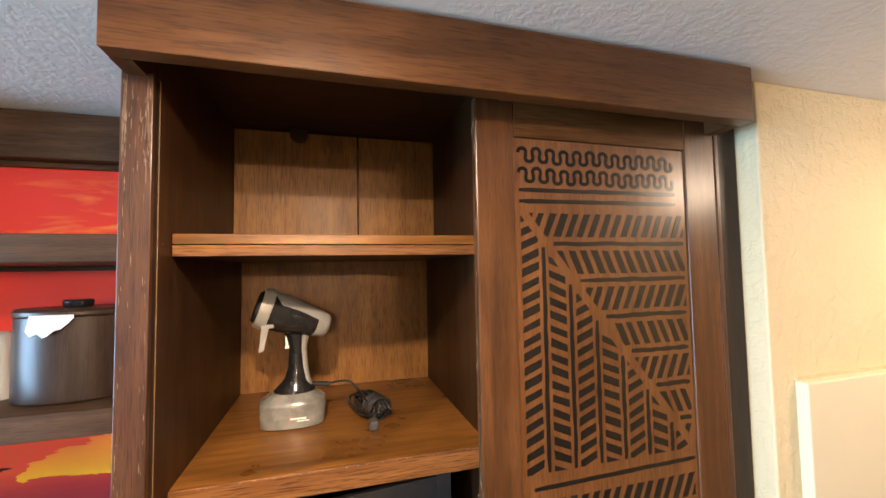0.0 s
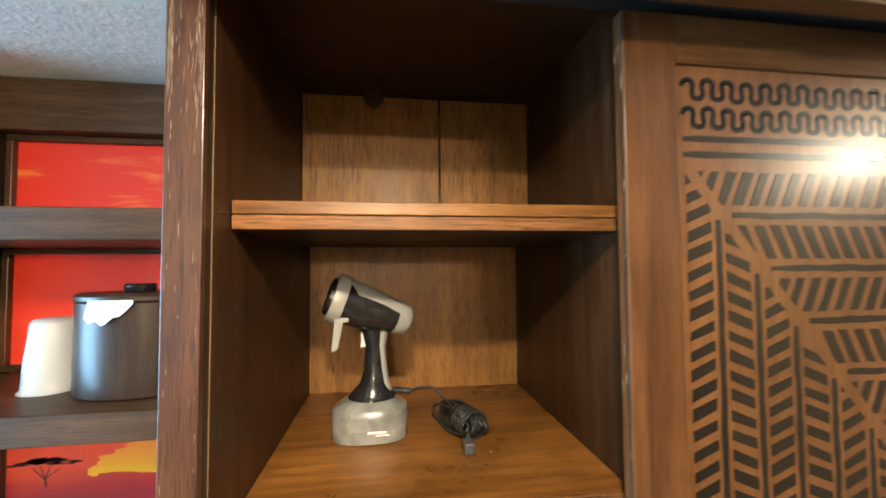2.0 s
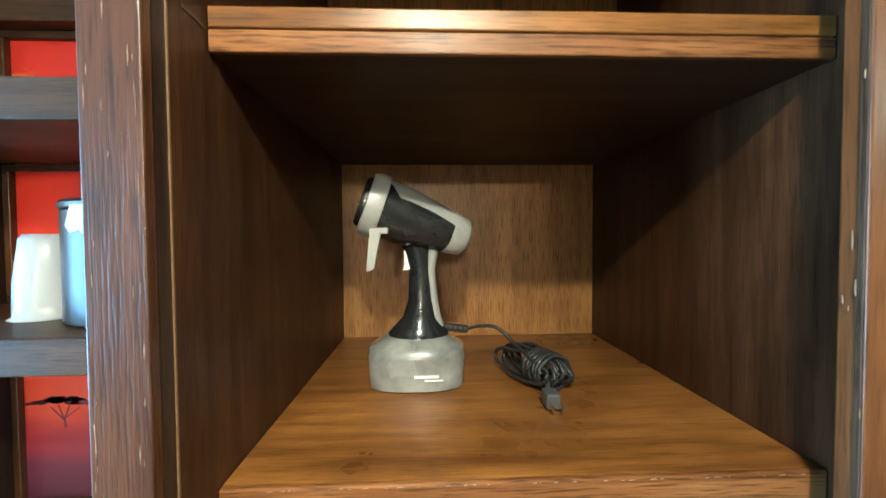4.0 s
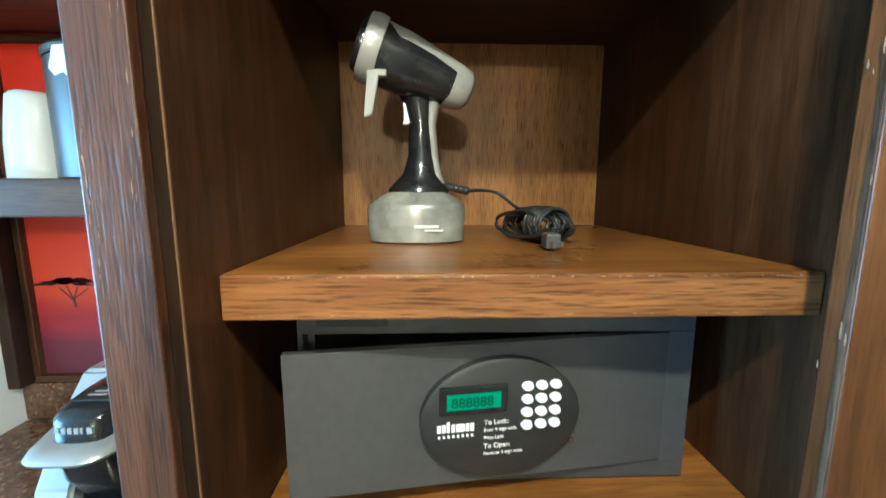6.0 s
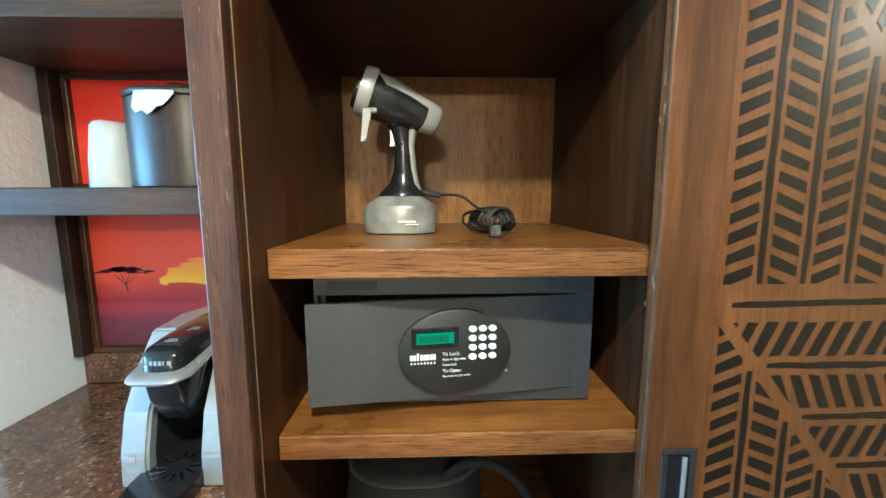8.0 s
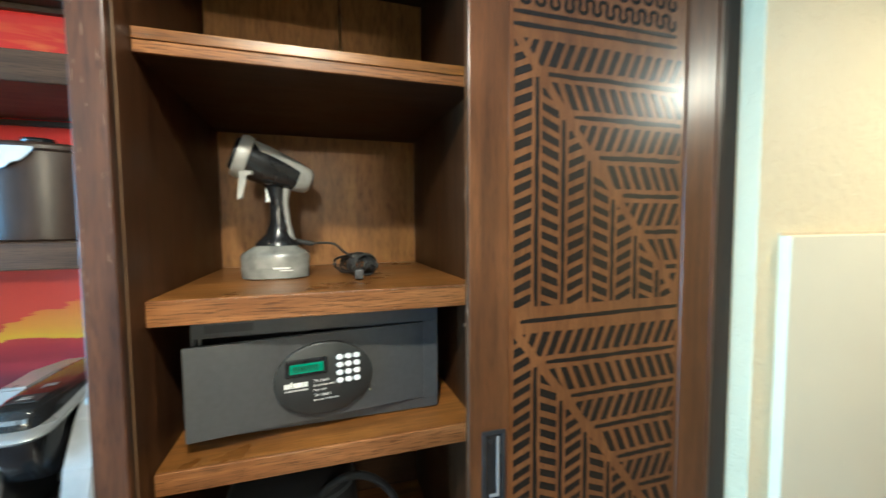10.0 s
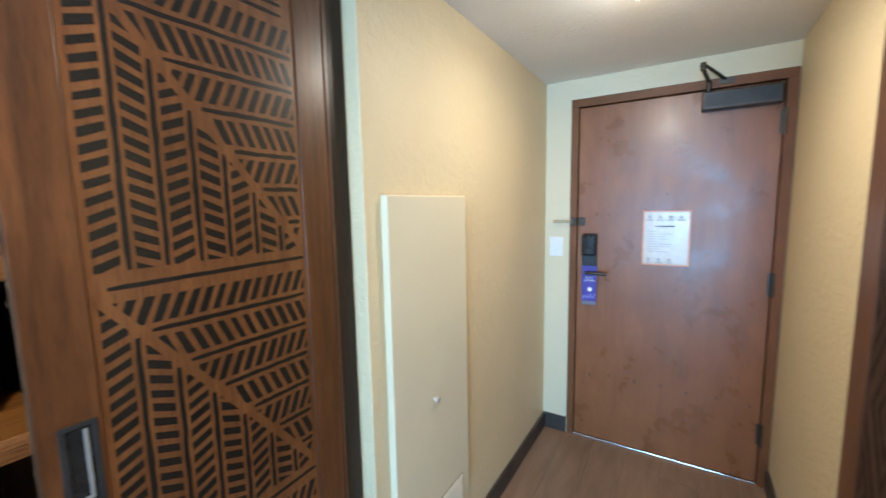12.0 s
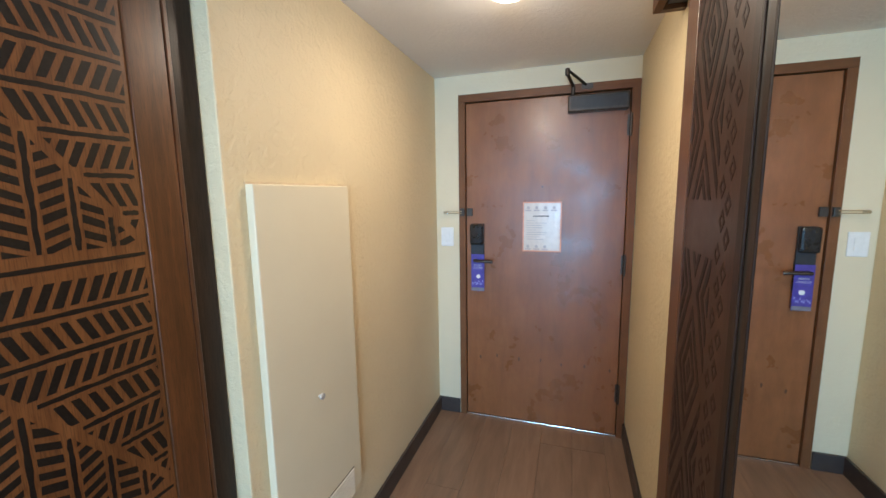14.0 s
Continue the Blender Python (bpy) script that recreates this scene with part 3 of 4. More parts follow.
part("edge_strip", boxes((-0.040, 0.0004, 0.0108, 0.0126, 0, 2.08)), plain("worn_edge", (0.15, 0.085, 0.042), 0.4), closet)
part("divider", boxes((0.557, 0.585, 0.045, 0.60, 0, 2.19)), M_OAK_SIDE_SHADED, closet)
part("post", boxes((1.100, 1.182, 0.012, 0.055, 0, 2.195), bevel=0.003), M_DARK_V, closet, "dark stained post beside the wall")
part("post_bead", boxes((1.100, 1.112, 0.000, 0.0115, 0, 2.08), bevel=0.003), M_OAK_V, closet)
part("side_panel", boxes((1.135, 1.164, 0.056, 0.60, 0, 2.19)), M_OAK_V, closet)
part("back_panel", boxes((0.0, 0.557, 0.585, 0.60, 1.112, 1.848)), M_OAK_BACK, closet)
# same back panel below the safe shelf, its shade put into the colour
part("lower_back_panel", boxes((0.0, 0.557, 0.585, 0.60, 0.05, 1.111)), M_OAK_SHADED, closet)
part("back_panel", boxes((0.585, 1.14, 0.585, 0.60, 0.05, 2.19)), M_OAK_BACK, closet)
part("upper_back_panel", boxes((0.0015, 0.327, 0.475, 0.49, 1.850, 2.172), bevel=0.001), M_OAK_BACK, closet)
part("upper_back_panel", boxes((0.331, 0.556, 0.475, 0.49, 1.850, 2.172), bevel=0.001), M_OAK_BACK, closet)
part("top_board", boxes((-0.0, 0.557, 0.03, 0.60, 2.175, 2.195)), M_OAK_SHADED, closet)
bm = bmesh.new()
cyl(bm, (0.168, 0.474, 2.160), (0.168, 0.452, 2.160), 0.020, 0.024, seg=24)
part("knob", bm, M_DARK_H, closet, smooth=40)
part("cornice", boxes((-0.035, 1.099, -0.092, -0.060, 2.075, 2.190), bevel=0.002), M_CORNICE, closet)
part("cornice_return", boxes((-0.035, -0.008, -0.0595, 0.60, 2.075, 2.190)), M_OAK_D, closet)
part("cornice_return", boxes((1.072, 1.099, -0.0595, -0.001, 2.075, 2.190)), M_OAK_D, closet)
# soffit and track coloured dark for the shade under the cornice
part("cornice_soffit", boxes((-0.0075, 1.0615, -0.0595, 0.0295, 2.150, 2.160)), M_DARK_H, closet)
part("door_track", boxes((0.0, 1.06, 0.0, 0.028, 2.120, 2.1495), bevel=0.001), M_BLACK_MATT, closet)
# worn wood: pale splinters along the post; lower ones also paint grain sheen
bm = bmesh.new()
rr = random.Random(3)
for i in range(190):
    z = rr.choice((rr.uniform(1.9, 2.06), rr.uniform(1.93, 2.05), rr.uniform(1.95, 2.04), rr.uniform(1.4, 2.06)))
    edge = rr.random()
    x = -0.0385 + (0.006 * rr.random() if edge < 0.5 else 0.029 + 0.007 * rr.random() if edge < 0.85 else 0.029 * rr.random())
    h, w = rr.uniform(0.003, 0.022), rr.uniform(0.0002, 0.00055)
    prism(bm, [(x, z), (x + w, z + h * 0.3), (x + w * 0.7, z + h), (x - w * 0.5, z + h * 0.6)], lambda u, v, q: (u, q, v), -0.0153, -0.0148)
part("bare_wear", fix(bm), M_SCRATCH, closet, "pale bare scratches in the stain and painted grain sheen")["kind"] = "stuff"

shelf = thing("shelf", (0.278, 0.3, 1.81), "fixed double-edged oak closet shelf", "shelf", "closet shelves")
part("board", boxes((0.0012, 0.556, 0.062, 0.583, 1.829, 1.847), bevel=0.0015), M_OAK_SHELF, shelf)
part("lower_board", boxes((0.0012, 0.556, 0.0690, 0.583, 1.809, 1.8275)), M_OAK_SHADED, shelf, "lower board coloured dark for the shade under the shelf")
part("front_edge", boxes((0.0012, 0.556, 0.0622, 0.0688, 1.8085, 1.8277), bevel=0.0015), M_OAK_EDGE, shelf)
part("shelf_rail", boxes((-0.0, 0.0008, 0.030, 0.062, 1.826, 1.8295)), M_DARK_H, shelf)
shelf = thing("shelf", (0.278, 0.3, 1.39), "thick honey brown oak shelf with worn front edge", "shelf", "closet shelves")
part("board", boxes((0.0012, 0.556, 0.0685, 0.584, 1.389, 1.430)), M_OAK_SHELF, shelf)
part("front_edge", boxes((0.0012, 0.556, 0.061, 0.0683, 1.3885, 1.4305), bevel=0.0022), M_OAK_EDGE, shelf, "worn rough-grained front lipping")
bm = bmesh.new()
rr = random.Random(14)
for i in range(60):
    x, z = rr.uniform(0.01, 0.53), rr.choice((1.4275, 1.4275, 1.4275, 1.392))
    w, h = rr.uniform(0.001, 0.007), rr.uniform(0.0004, 0.0014)
    prism(bm, [(x, z), (x + w, z + h * 0.4), (x + w * 0.8, z + h), (x + w * 0.2, z + h * 0.7)], lambda u, v, q: (u, q, v), 0.0607, 0.0614)
part("wear_flecks", fix(bm), M_SCRATCH, shelf, "pale chips along the worn edge")["kind"] = "stuff"
shelf = thing("shelf", (0.278, 0.3, 1.11), "thick oak shelf carrying the room safe", "shelf", "closet shelves")
part("board", boxes((0.0012, 0.556, 0.0685, 0.584, 1.113, 1.150)), M_OAK_SHELF, shelf)
part("front_edge", boxes((0.0012, 0.556, 0.061, 0.0683, 1.1125, 1.1505), bevel=0.0022), M_OAK_EDGE, shelf)

# ---- sliding closet door with the burnt leaf pattern ----
sd = thing("sliding_door", (0.80, 0.018, 0.03), "oak sliding closet door with burnt black leaf pattern", "closet door")
part("stile", boxes((0.517, 0.596, 0.0, 0.022, 0.03, 2.105), bevel=0.002), M_OAK_V, sd)
part("stile", boxes((1.014, 1.097, 0.0, 0.022, 0.03, 2.105), bevel=0.002), M_OAK_V, sd)
part("top_rail", boxes((0.5965, 1.0135, 0.0005, 0.0215, 2.036, 2.105), bevel=0.001), M_OAK_H, sd)
part("bottom_rail", boxes((0.5965, 1.0135, 0.0005, 0.0215, 0.03, 0.16), bevel=0.001), M_OAK_H, sd)
panel = part("panel", boxes((0.5975, 1.0125, 0.0045, 0.020, 0.16, 2.0345)), M_OAK_PANEL, sd)
part("edge_band", boxes((0.5152, 0.5169, 0.0010, 0.0065, 0.04, 2.10), bevel=0.0006), wood("worn_pale_edge", (0.034, 0.018, 0.010), (0.070, 0.043, 0.026), (0.125, 0.085, 0.056), along="z", rough=0.5, pores=0.8, blotch=0.8, cross=40.0, bump=0.6), sd, "pale worn door edge")
ew = bmesh.new()
rr = random.Random(17)
for i in range(22):
    z = rr.uniform(0.6, 2.05)
    y = rr.choice((rr.uniform(0.0005, 0.003), rr.uniform(0.001, 0.02)))
    h, w = rr.uniform(0.004, 0.022), rr.uniform(0.0004, 0.0010)
    prism(ew, [(y, z), (y + w, z + h * 0.3), (y + w * 0.6, z + h), (y - w * 0.3, z + h * 0.6)], lambda u, v, q: (q, u, v), 0.5143, 0.5150)
fix(ew)
part("edge_wear", ew, M_SCRATCH, sd, "chipped pale door edge")["kind"] = "stuff"

PF = 0.0043   # plane of the marks
rr = random.Random(11)


def mark(bm, pts):
    prism(bm, pts, lambda u, v, w: (u, w, v), PF - 0.0006, PF + 0.0006)


def stroke(bm, p, q, w, wob=0.16, n=7):
    """A hand-cut bar of uneven width from p to q."""
    p, q = Vector(p), Vector(q)
    d = (q - p)
    nrm = Vector((-d.y, d.x)).normalized()
    up, lo = [], []
    for i in range(n + 1):
        t = i / n
        c = p + d * t
        e = 1.0 if 0 < i < n else 0.72
        up.append(c + nrm * (w / 2) * e * (1 + rr.uniform(-wob, wob)))
        lo.append(c - nrm * (w / 2) * e * (1 + rr.uniform(-wob, wob)))
    mark(bm, [tuple(k) for k in up + lo[::-1]])


def clip_poly(pts, inside, cut):
    out = []
    for i, a in enumerate(pts):
        b = pts[(i + 1) % len(pts)]
        ia, ib = inside(a), inside(b)
        if ia:
            out.append(a)
        if ia != ib:
            out.append(cut(a, b))
    return out


def half(pts, nx, nz, c):
    """Keep the side nx * x + nz * z <= c."""
    f = lambda p: nx * p[0] + nz * p[1] - c
    return clip_poly(pts, lambda p: f(p) <= 0, lambda a, b: tuple(a[i] + (b[i] - a[i]) * f(a) / (f(a) - f(b)) for i in (0, 1)))


def area2(pts):
    return abs(sum(a[0] * b[1] - b[0] * a[1] for a, b in zip(pts, pts[1:] + pts[:1]))) / 2


def leaf_block(bm, top, x0, x1, depth):
    """One square of the pattern: a diagonal rib, slashed rows right of it and slashed columns left of it."""
    bottom = top - depth
    sx, sz = 0.0585, 0.0745
    g = 0.0065
    L = math.hypot(sx, sz)
    nx, nz = sz / L, sx / L
    c0 = nx * (x0 + 0.004) + nz * (top + 0.004)
    # rows right of the rib
    for k in range(7):
        zt = top - k * sz
        zb = zt - 0.047
        if zb < bottom:
            break
        lean = 0.020 if k % 2 == 0 else -0.020
        x = x0 - 0.06
        while x < x1 + 0.04:
            w = 0.0148 * rr.uniform(0.88, 1.1)
            q = [(x, zb), (x + w, zb), (x + w + lean, zt), (x + lean, zt)]
            q = [(a + rr.uniform(-0.0008, 0.0008), b + rr.uniform(-0.001, 0.001)) for a, b in q]
            q = half(q, -nx, -nz, -(c0 + g * 1.3))
            if len(q) > 2:
                q = half(q, 1, 0, x1)
            if len(q) > 2 and area2(q) > 1.4e-5:
                mark(bm, q)
            x += 0.0262
        zbar = zt - 0.0605
        xs = (c0 - nz * zbar) / nx + 0.016
        if xs < x1 - 0.02 and zbar > bottom + 0.02:
            stroke(bm, (xs, zbar), (x1 - 0.001, zbar), 0.0092, 0.28, 12)
    # columns left of the rib
    for k in range(7):
        xl = x0 + k * sx
        xr = xl + 0.0365
        if xl > x1 - 0.012:
            break
        rise = 0.015 if k % 2 == 0 else -0.015
        z = bottom - 0.03
        while z < top:
            h = 0.0150 * rr.uniform(0.88, 1.1)
            q = [(xl, z), (xr, z + rise), (xr, z + rise + h), (xl, z + h)]
            q = [(a + rr.uniform(-0.0008, 0.0008), b + rr.uniform(-0.001, 0.001)) for a, b in q]
            q = half(q, nx, nz, c0 - g * 1.3)
            if len(q) > 2:
                q = half(q, 0, -1, -bottom)
            if len(q) > 2:
                q = half(q, 1, 0, x1)
            if len(q) > 2 and area2(q) > 1.4e-5:
                mark(bm, q)
            z += 0.0268
        xb = xl + 0.0475
        zs = (c0 - nx * xb) / nz - 0.016
        if zs > bottom + 0.03 and xb < x1:
            stroke(bm, (xb, bottom), (xb, zs), 0.0085, 0.28, 14)


bm = bmesh.new()
for zc in (2.001, 1.961):
    mid = []
    for i in range(241):
        t = i / 240
        ph = t * 2 * math.pi * 12 + 0.4
        mid.append(Vector((0.609 + 0.372 * t - 0.0040 * math.sin(2 * ph), zc + 0.0135 * math.sin(ph) + 0.0015 * math.sin(t * 17))))
    for a, b in zip(mid, mid[1:]):
        d = (b - a).normalized()
        nn = Vector((-d.y, d.x)) * 0.0036
        e = d * 0.0006
        mark(bm, [tuple(a - e + nn), tuple(b + e + nn), tuple(b + e - nn), tuple(a - e - nn)])
for zc in (1.932, 1.910):
    stroke(bm, (0.606, zc), (0.985, zc + 0.003), 0.0085, 0.14, 16)
for top in (1.887, 1.337, 0.787):
    leaf_block(bm, top, 0.608, 1.003, 0.498)
    if top > 0.8:
        stroke(bm, (0.622, top - 0.526), (1.006, top - 0.520), 0.0085, 0.14, 16)
part("leaf_pattern", fix(bm), M_INK, panel, "burnt black hand-cut leaf and wave stencil")

pull = part("recessed_pull", boxes((0.541, 0.589, -0.003, -0.0002, 1.020, 1.028), (0.541, 0.589, -0.003, -0.0002, 1.154, 1.162),
                                   (0.541, 0.549, -0.003, -0.0002, 1.0285, 1.1535), (0.581, 0.589, -0.003, -0.0002, 1.0285, 1.1535), bevel=0.0008), M_BLACK_MATT, sd, "dark bronze flush pull")
part("pull_cup", boxes((0.549, 0.581, -0.0012, -0.0004, 1.0285, 1.1535)), M_BLACK, pull)
bm = bmesh.new()
box(bm, 0.570, 0.576, -0.0035, -0.0014, 1.040, 1.1500, bevel=0.0009)
box(bm, 0.556, 0.576, -0.0035, -0.0014, 1.033, 1.0395, bevel=0.0009)
part("pull_lip", bm, M_SILVER, pull)

# ---- safe ----
safe = thing("safe", (0.27, 0.3, 1.15), "charcoal steel hotel safe with an angled door standing slightly ajar", "safe")
part("body", boxes((0.036, 0.5005, 0.168, 0.50, 1.365, 1.385), (0.036, 0.5005, 0.168, 0.50, 1.1535, 1.168), (0.036, 0.050, 0.168, 0.50, 1.168, 1.365),
                   (0.4865, 0.5005, 0.168, 0.50, 1.168, 1.365), (0.050, 0.4865, 0.488, 0.50, 1.168, 1.365)), M_SAFE, safe)
part("front_frame", boxes((0.036, 0.5005, 0.150, 0.1675, 1.342, 1.385), (0.036, 0.5005, 0.150, 0.1675, 1.1535, 1.174), (0.036, 0.042, 0.150, 0.1675, 1.1742, 1.3418),
                          (0.4703, 0.5005, 0.150, 0.1675, 1.1742, 1.3418), bevel=0.0004), M_SAFE, safe)
# flat black strip painting the dark gap above the ajar door
part("lock_slot", boxes((0.058, 0.140, 0.1494, 0.1499, 1.351, 1.366)), M_BLACK_MATT, safe)
ang = math.atan2(0.055, 0.440)
R = Matrix.Translation((0.4704, 0.150, 0)) @ Matrix.Rotation(ang, 4, "Z") @ Matrix.Translation((-0.4704, -0.150, 0))


def safe_part(name, b, mat, parent, label="", smooth=None):
    bmesh.ops.transform(b, matrix=R, verts=b.verts)
    return part(name, b, mat, parent, label, smooth)


leaf = safe_part("door", boxes((0.034, 0.4702, 0.150, 0.161, 1.176, 1.340), bevel=0.0004), M_SAFE, safe, "charcoal steel door swung slightly open")
bm = bmesh.new()
oc = (0.264, 0.147, 1.257)


def vert_oval(cx, y, cz, rx, rz, seg=48):
    return [Vector((cx + rx * math.cos(2 * math.pi * i / seg), y, cz + rz * math.sin(2 * math.pi * i / seg))) for i in range(seg)]


bm = loft(bm, [vert_oval(oc[0], 0.1498, oc[2], 0.091, 0.0690), vert_oval(oc[0], 0.1400, oc[2], 0.091, 0.0690), vert_oval(oc[0], 0.1375, oc[2], 0.086, 0.0645)])
pad = safe_part("keypad_oval", bm, M_SAFE_OVAL, leaf, smooth=40)
OY = 0.1375
safe_part("display_bezel", boxes((0.193, 0.268, OY - 0.004, OY - 0.0001, 1.268, 1.300), bevel=0.002), M_BLACK, leaf)
safe_part("display", boxes((0.201, 0.260, OY - 0.0046, OY - 0.0041, 1.2745, 1.2920)), M_LCD, leaf, "green lit display")
flat = Matrix(((1, 0, 0, 0), (0, 0, -1, 0), (0, 1, 0, 0), (0, 0, 0, 1)))


def on_front(x, y, z):
    return R @ Matrix.Translation((x, y, z)) @ flat


lettering("888888", 0.0155, on_front(0.2055, OY - 0.0049, 1.2775), plain("lcd_dark_segment", (0.004, 0.03, 0.014), 0.4), leaf, name="digits")
lettering("To Lock:", 0.0078, on_front(0.2425, OY - 0.0003, 1.2525), M_WHITE, leaf)
lettering("Enter 4 digit code", 0.0052, on_front(0.2425, OY - 0.0003, 1.2445), M_WHITE, leaf)
lettering("Press Lock", 0.0052, on_front(0.2425, OY - 0.0003, 1.2355), M_WHITE, leaf)
lettering("To Open:", 0.0078, on_front(0.2425, OY - 0.0003, 1.2245), M_WHITE, leaf)
lettering("Re-enter 4 digit code", 0.0052, on_front(0.2425, OY - 0.0003, 1.2165), M_WHITE, leaf)
bm = bmesh.new()
for i, (w, h) in enumerate(((5, 9), (5, 9), (4, 12), (5, 9), (6, 9), (5, 9), (5, 9), (5, 9))):
    x = 0.191 + i * 0.0052
    box(bm, x, x + w * 0.00085, OY - 0.0004, OY - 0.0001, 1.247, 1.247 + h * 0.0010)
    box(bm, x + 0.001, x + 0.0035, OY - 0.0004, OY - 0.0001, 1.2405, 1.2435)
safe_part("maker_mark", bm, M_WHITE, leaf, "white printed maker mark")
kb = bmesh.new()
cyl(kb, (-0.0022, 0, 0), (-0.0022, -0.004, 0), 0.0050, 0.0044, seg=18)
bmesh.ops.scale(kb, vec=(1.35, 1, 1), verts=kb.verts)
kme = mesh_from("key", kb, M_KEY, 50)
for r in range(4):
    for c in range(3):
        ob = new("key", kme)
        ob.parent = leaf
        ob.matrix_basis = R @ Matrix.Translation((0.294 + c * 0.0162, OY - 0.0001, 1.2945 - r * 0.0152))
bm = bmesh.new()
cyl(bm, (0.352, 0.1498, 1.214), (0.352, 0.1482, 1.214), 0.012, seg=28)
safe_part("key_cover", bm, M_SAFE, leaf, smooth=40)
bm = bmesh.new()
cyl(bm, (0.351, 0.1481, 1.216), (0.351, 0.1470, 1.216), 0.003, seg=14)
safe_part("key_screw", bm, M_CHROME, leaf, smooth=40)

# ---- garment steamer ----
st = thing("garment_steamer", (0.168, 0.315, 1.43), "handheld garment steamer, black and grey, standing on its water tank", "garment steamer")
SX, SY = 0.168, 0.315
bm = bmesh.new()
rings = [(1.4302, 0.066, 0.050), (1.433, 0.0715, 0.0545), (1.478, 0.0735, 0.056), (1.486, 0.071, 0.054), (1.500, 0.050, 0.040), (1.503, 0.046, 0.036)]
part("water_tank", loft(bm, [oval(SX, SY, z, a, b, 40, 2.8) for z, a, b in rings]), M_TANK, st, "smoky translucent water tank", smooth=35)
bm = bmesh.new()
rings = [(1.5025, 0.046, 0.037, 0.003), (1.507, 0.0455, 0.036, 0.003), (1.516, 0.038, 0.031, 0.004), (1.530, 0.0265, 0.024, 0.006), (1.555, 0.0205, 0.019, 0.008), (1.600, 0.0175, 0.017, 0.007), (1.628, 0.021, 0.019, 0.004), (1.650, 0.030, 0.024, 0.0)]
part("handle", loft(bm, [oval(SX + dx, SY, z, a, b, 28) for z, a, b, dx in rings]), M_BLACK, st, "glossy black handle", smooth=60)
bm = bmesh.new()
rings = [(1.512, 0.0075, 0.014, 0.036), (1.530, 0.0075, 0.014, 0.030), (1.555, 0.0075, 0.014, 0.0255), (1.60, 0.008, 0.014, 0.021), (1.626, 0.010, 0.015, 0.024), (1.646, 0.018, 0.018, 0.032)]
part("grip_strip", loft(bm, [oval(SX + dx, SY, z, a, b, 18) for z, a, b, dx in rings]), M_GREYPL, st, "grey rear grip strip", smooth=60)
# head: ovals along an axis that tilts down to the tail
A0, A1 = Vector((0.109, 0.292, 1.697)), Vector((0.244, 0.318, 1.648))
ax = (A1 - A0).normalized()
upv = Vector((0, 0, 1))
sidev = ax.cross(upv).normalized()
upv = sidev.cross(ax).normalized()


def head_ring(s, r_up, r_side, seg=32, off=0.0):
    c = A0 + ax * s + upv * off
    return [c + upv * (r_up * math.sin(2 * math.pi * i / seg)) + sidev * (r_side * math.cos(2 * math.pi * i / seg)) for i in range(seg)]


bm = bmesh.new()
part("head_shell", loft(bm, [head_ring(0.010, 0.043, 0.036), head_ring(0.045, 0.0425, 0.036), head_ring(0.085, 0.037, 0.033), head_ring(0.125, 0.0315, 0.029), head_ring(0.142, 0.028, 0.026), head_ring(0.149, 0.019, 0.018)]), M_GREYPL, st, "warm grey head shell", smooth=50)
bm = bmesh.new()
rows = []
for s, ru, rs_ in ((0.009, 0.0437, 0.0367), (0.018, 0.0436, 0.0367), (0.030, 0.0434, 0.0367), (0.045, 0.0432, 0.0367), (0.080, 0.0385, 0.0343), (0.108, 0.0342, 0.0315), (0.118, 0.032, 0.0300)):
    lo, hi = radians(-150), radians(26 + 46 * max(0.0, 1 - s / 0.03) - 250 * max(0, s - 0.085))
    c = A0 + ax * s
    rows.append([c + upv * (ru * math.sin(lo + (hi - lo) * k / 20)) + sidev * (rs_ * math.cos(lo + (hi - lo) * k / 20)) for k in range(21)])
vv = [[bm.verts.new(p) for p in r] for r in rows]
for a, b in zip(vv, vv[1:]):
    for i in range(20):
        bm.faces.new((a[i], a[i + 1], b[i + 1], b[i]))
fix(bm)
part("side_cover", bm, M_BLACK, st, "glossy black side cover", smooth=60)
bm = bmesh.new()
part("nozzle_ring", loft(bm, [head_ring(-0.006, 0.036, 0.030), head_ring(-0.013, 0.041, 0.034), head_ring(-0.012, 0.0455, 0.0385), head_ring(0.000, 0.048, 0.041), head_ring(0.011, 0.0468, 0.040), head_ring(0.0125, 0.040, 0.034)]), M_GREYPL, st, "warm grey nozzle ring", smooth=50)
bm = bmesh.new()
part("nozzle", loft(bm, [head_ring(-0.0065, 0.0355, 0.0295), head_ring(-0.016, 0.037, 0.0315), head_ring(-0.021, 0.033, 0.0285), head_ring(-0.0185, 0.022, 0.019), head_ring(-0.018, 0.006, 0.006)]), M_BLACK, st, "black steam nozzle", smooth=50)
bm = bmesh.new()
prism(bm, [(0.106, 1.660), (0.122, 1.663), (0.111, 1.606), (0.100, 1.602)], lambda u, v, w: (u, w, v), 0.262, 0.272)
bmesh.ops.bevel(bm, geom=bm.edges[:], offset=0.0015, segments=2, affect="EDGES")
part("fabric_clip", fix(bm), M_GREYPL, st)
bm = boxes((0.104, 0.131, 0.264, 0.276, 1.655, 1.664), bevel=0.002)
part("clip_bracket", bm, M_GREYPL, st)
bm = bmesh.new()
prism(bm, [(0.150, 1.632), (0.163, 1.632), (0.160, 1.602), (0.148, 1.600), (0.152, 1.610)], lambda u, v, w: (u, w, v), 0.307, 0.322)
bmesh.ops.bevel(bm, geom=bm.edges[:], offset=0.0012, segments=2, affect="EDGES")
part("trigger", fix(bm), M_WHITE, st)
bm = boxes((0.166, 0.200, 0.2572, 0.2578, 1.4535, 1.4575), (0.180, 0.206, 0.2572, 0.2578, 1.449, 1.4515))
part("maker_mark", bm, M_WHITE, st)
bm = bmesh.new()
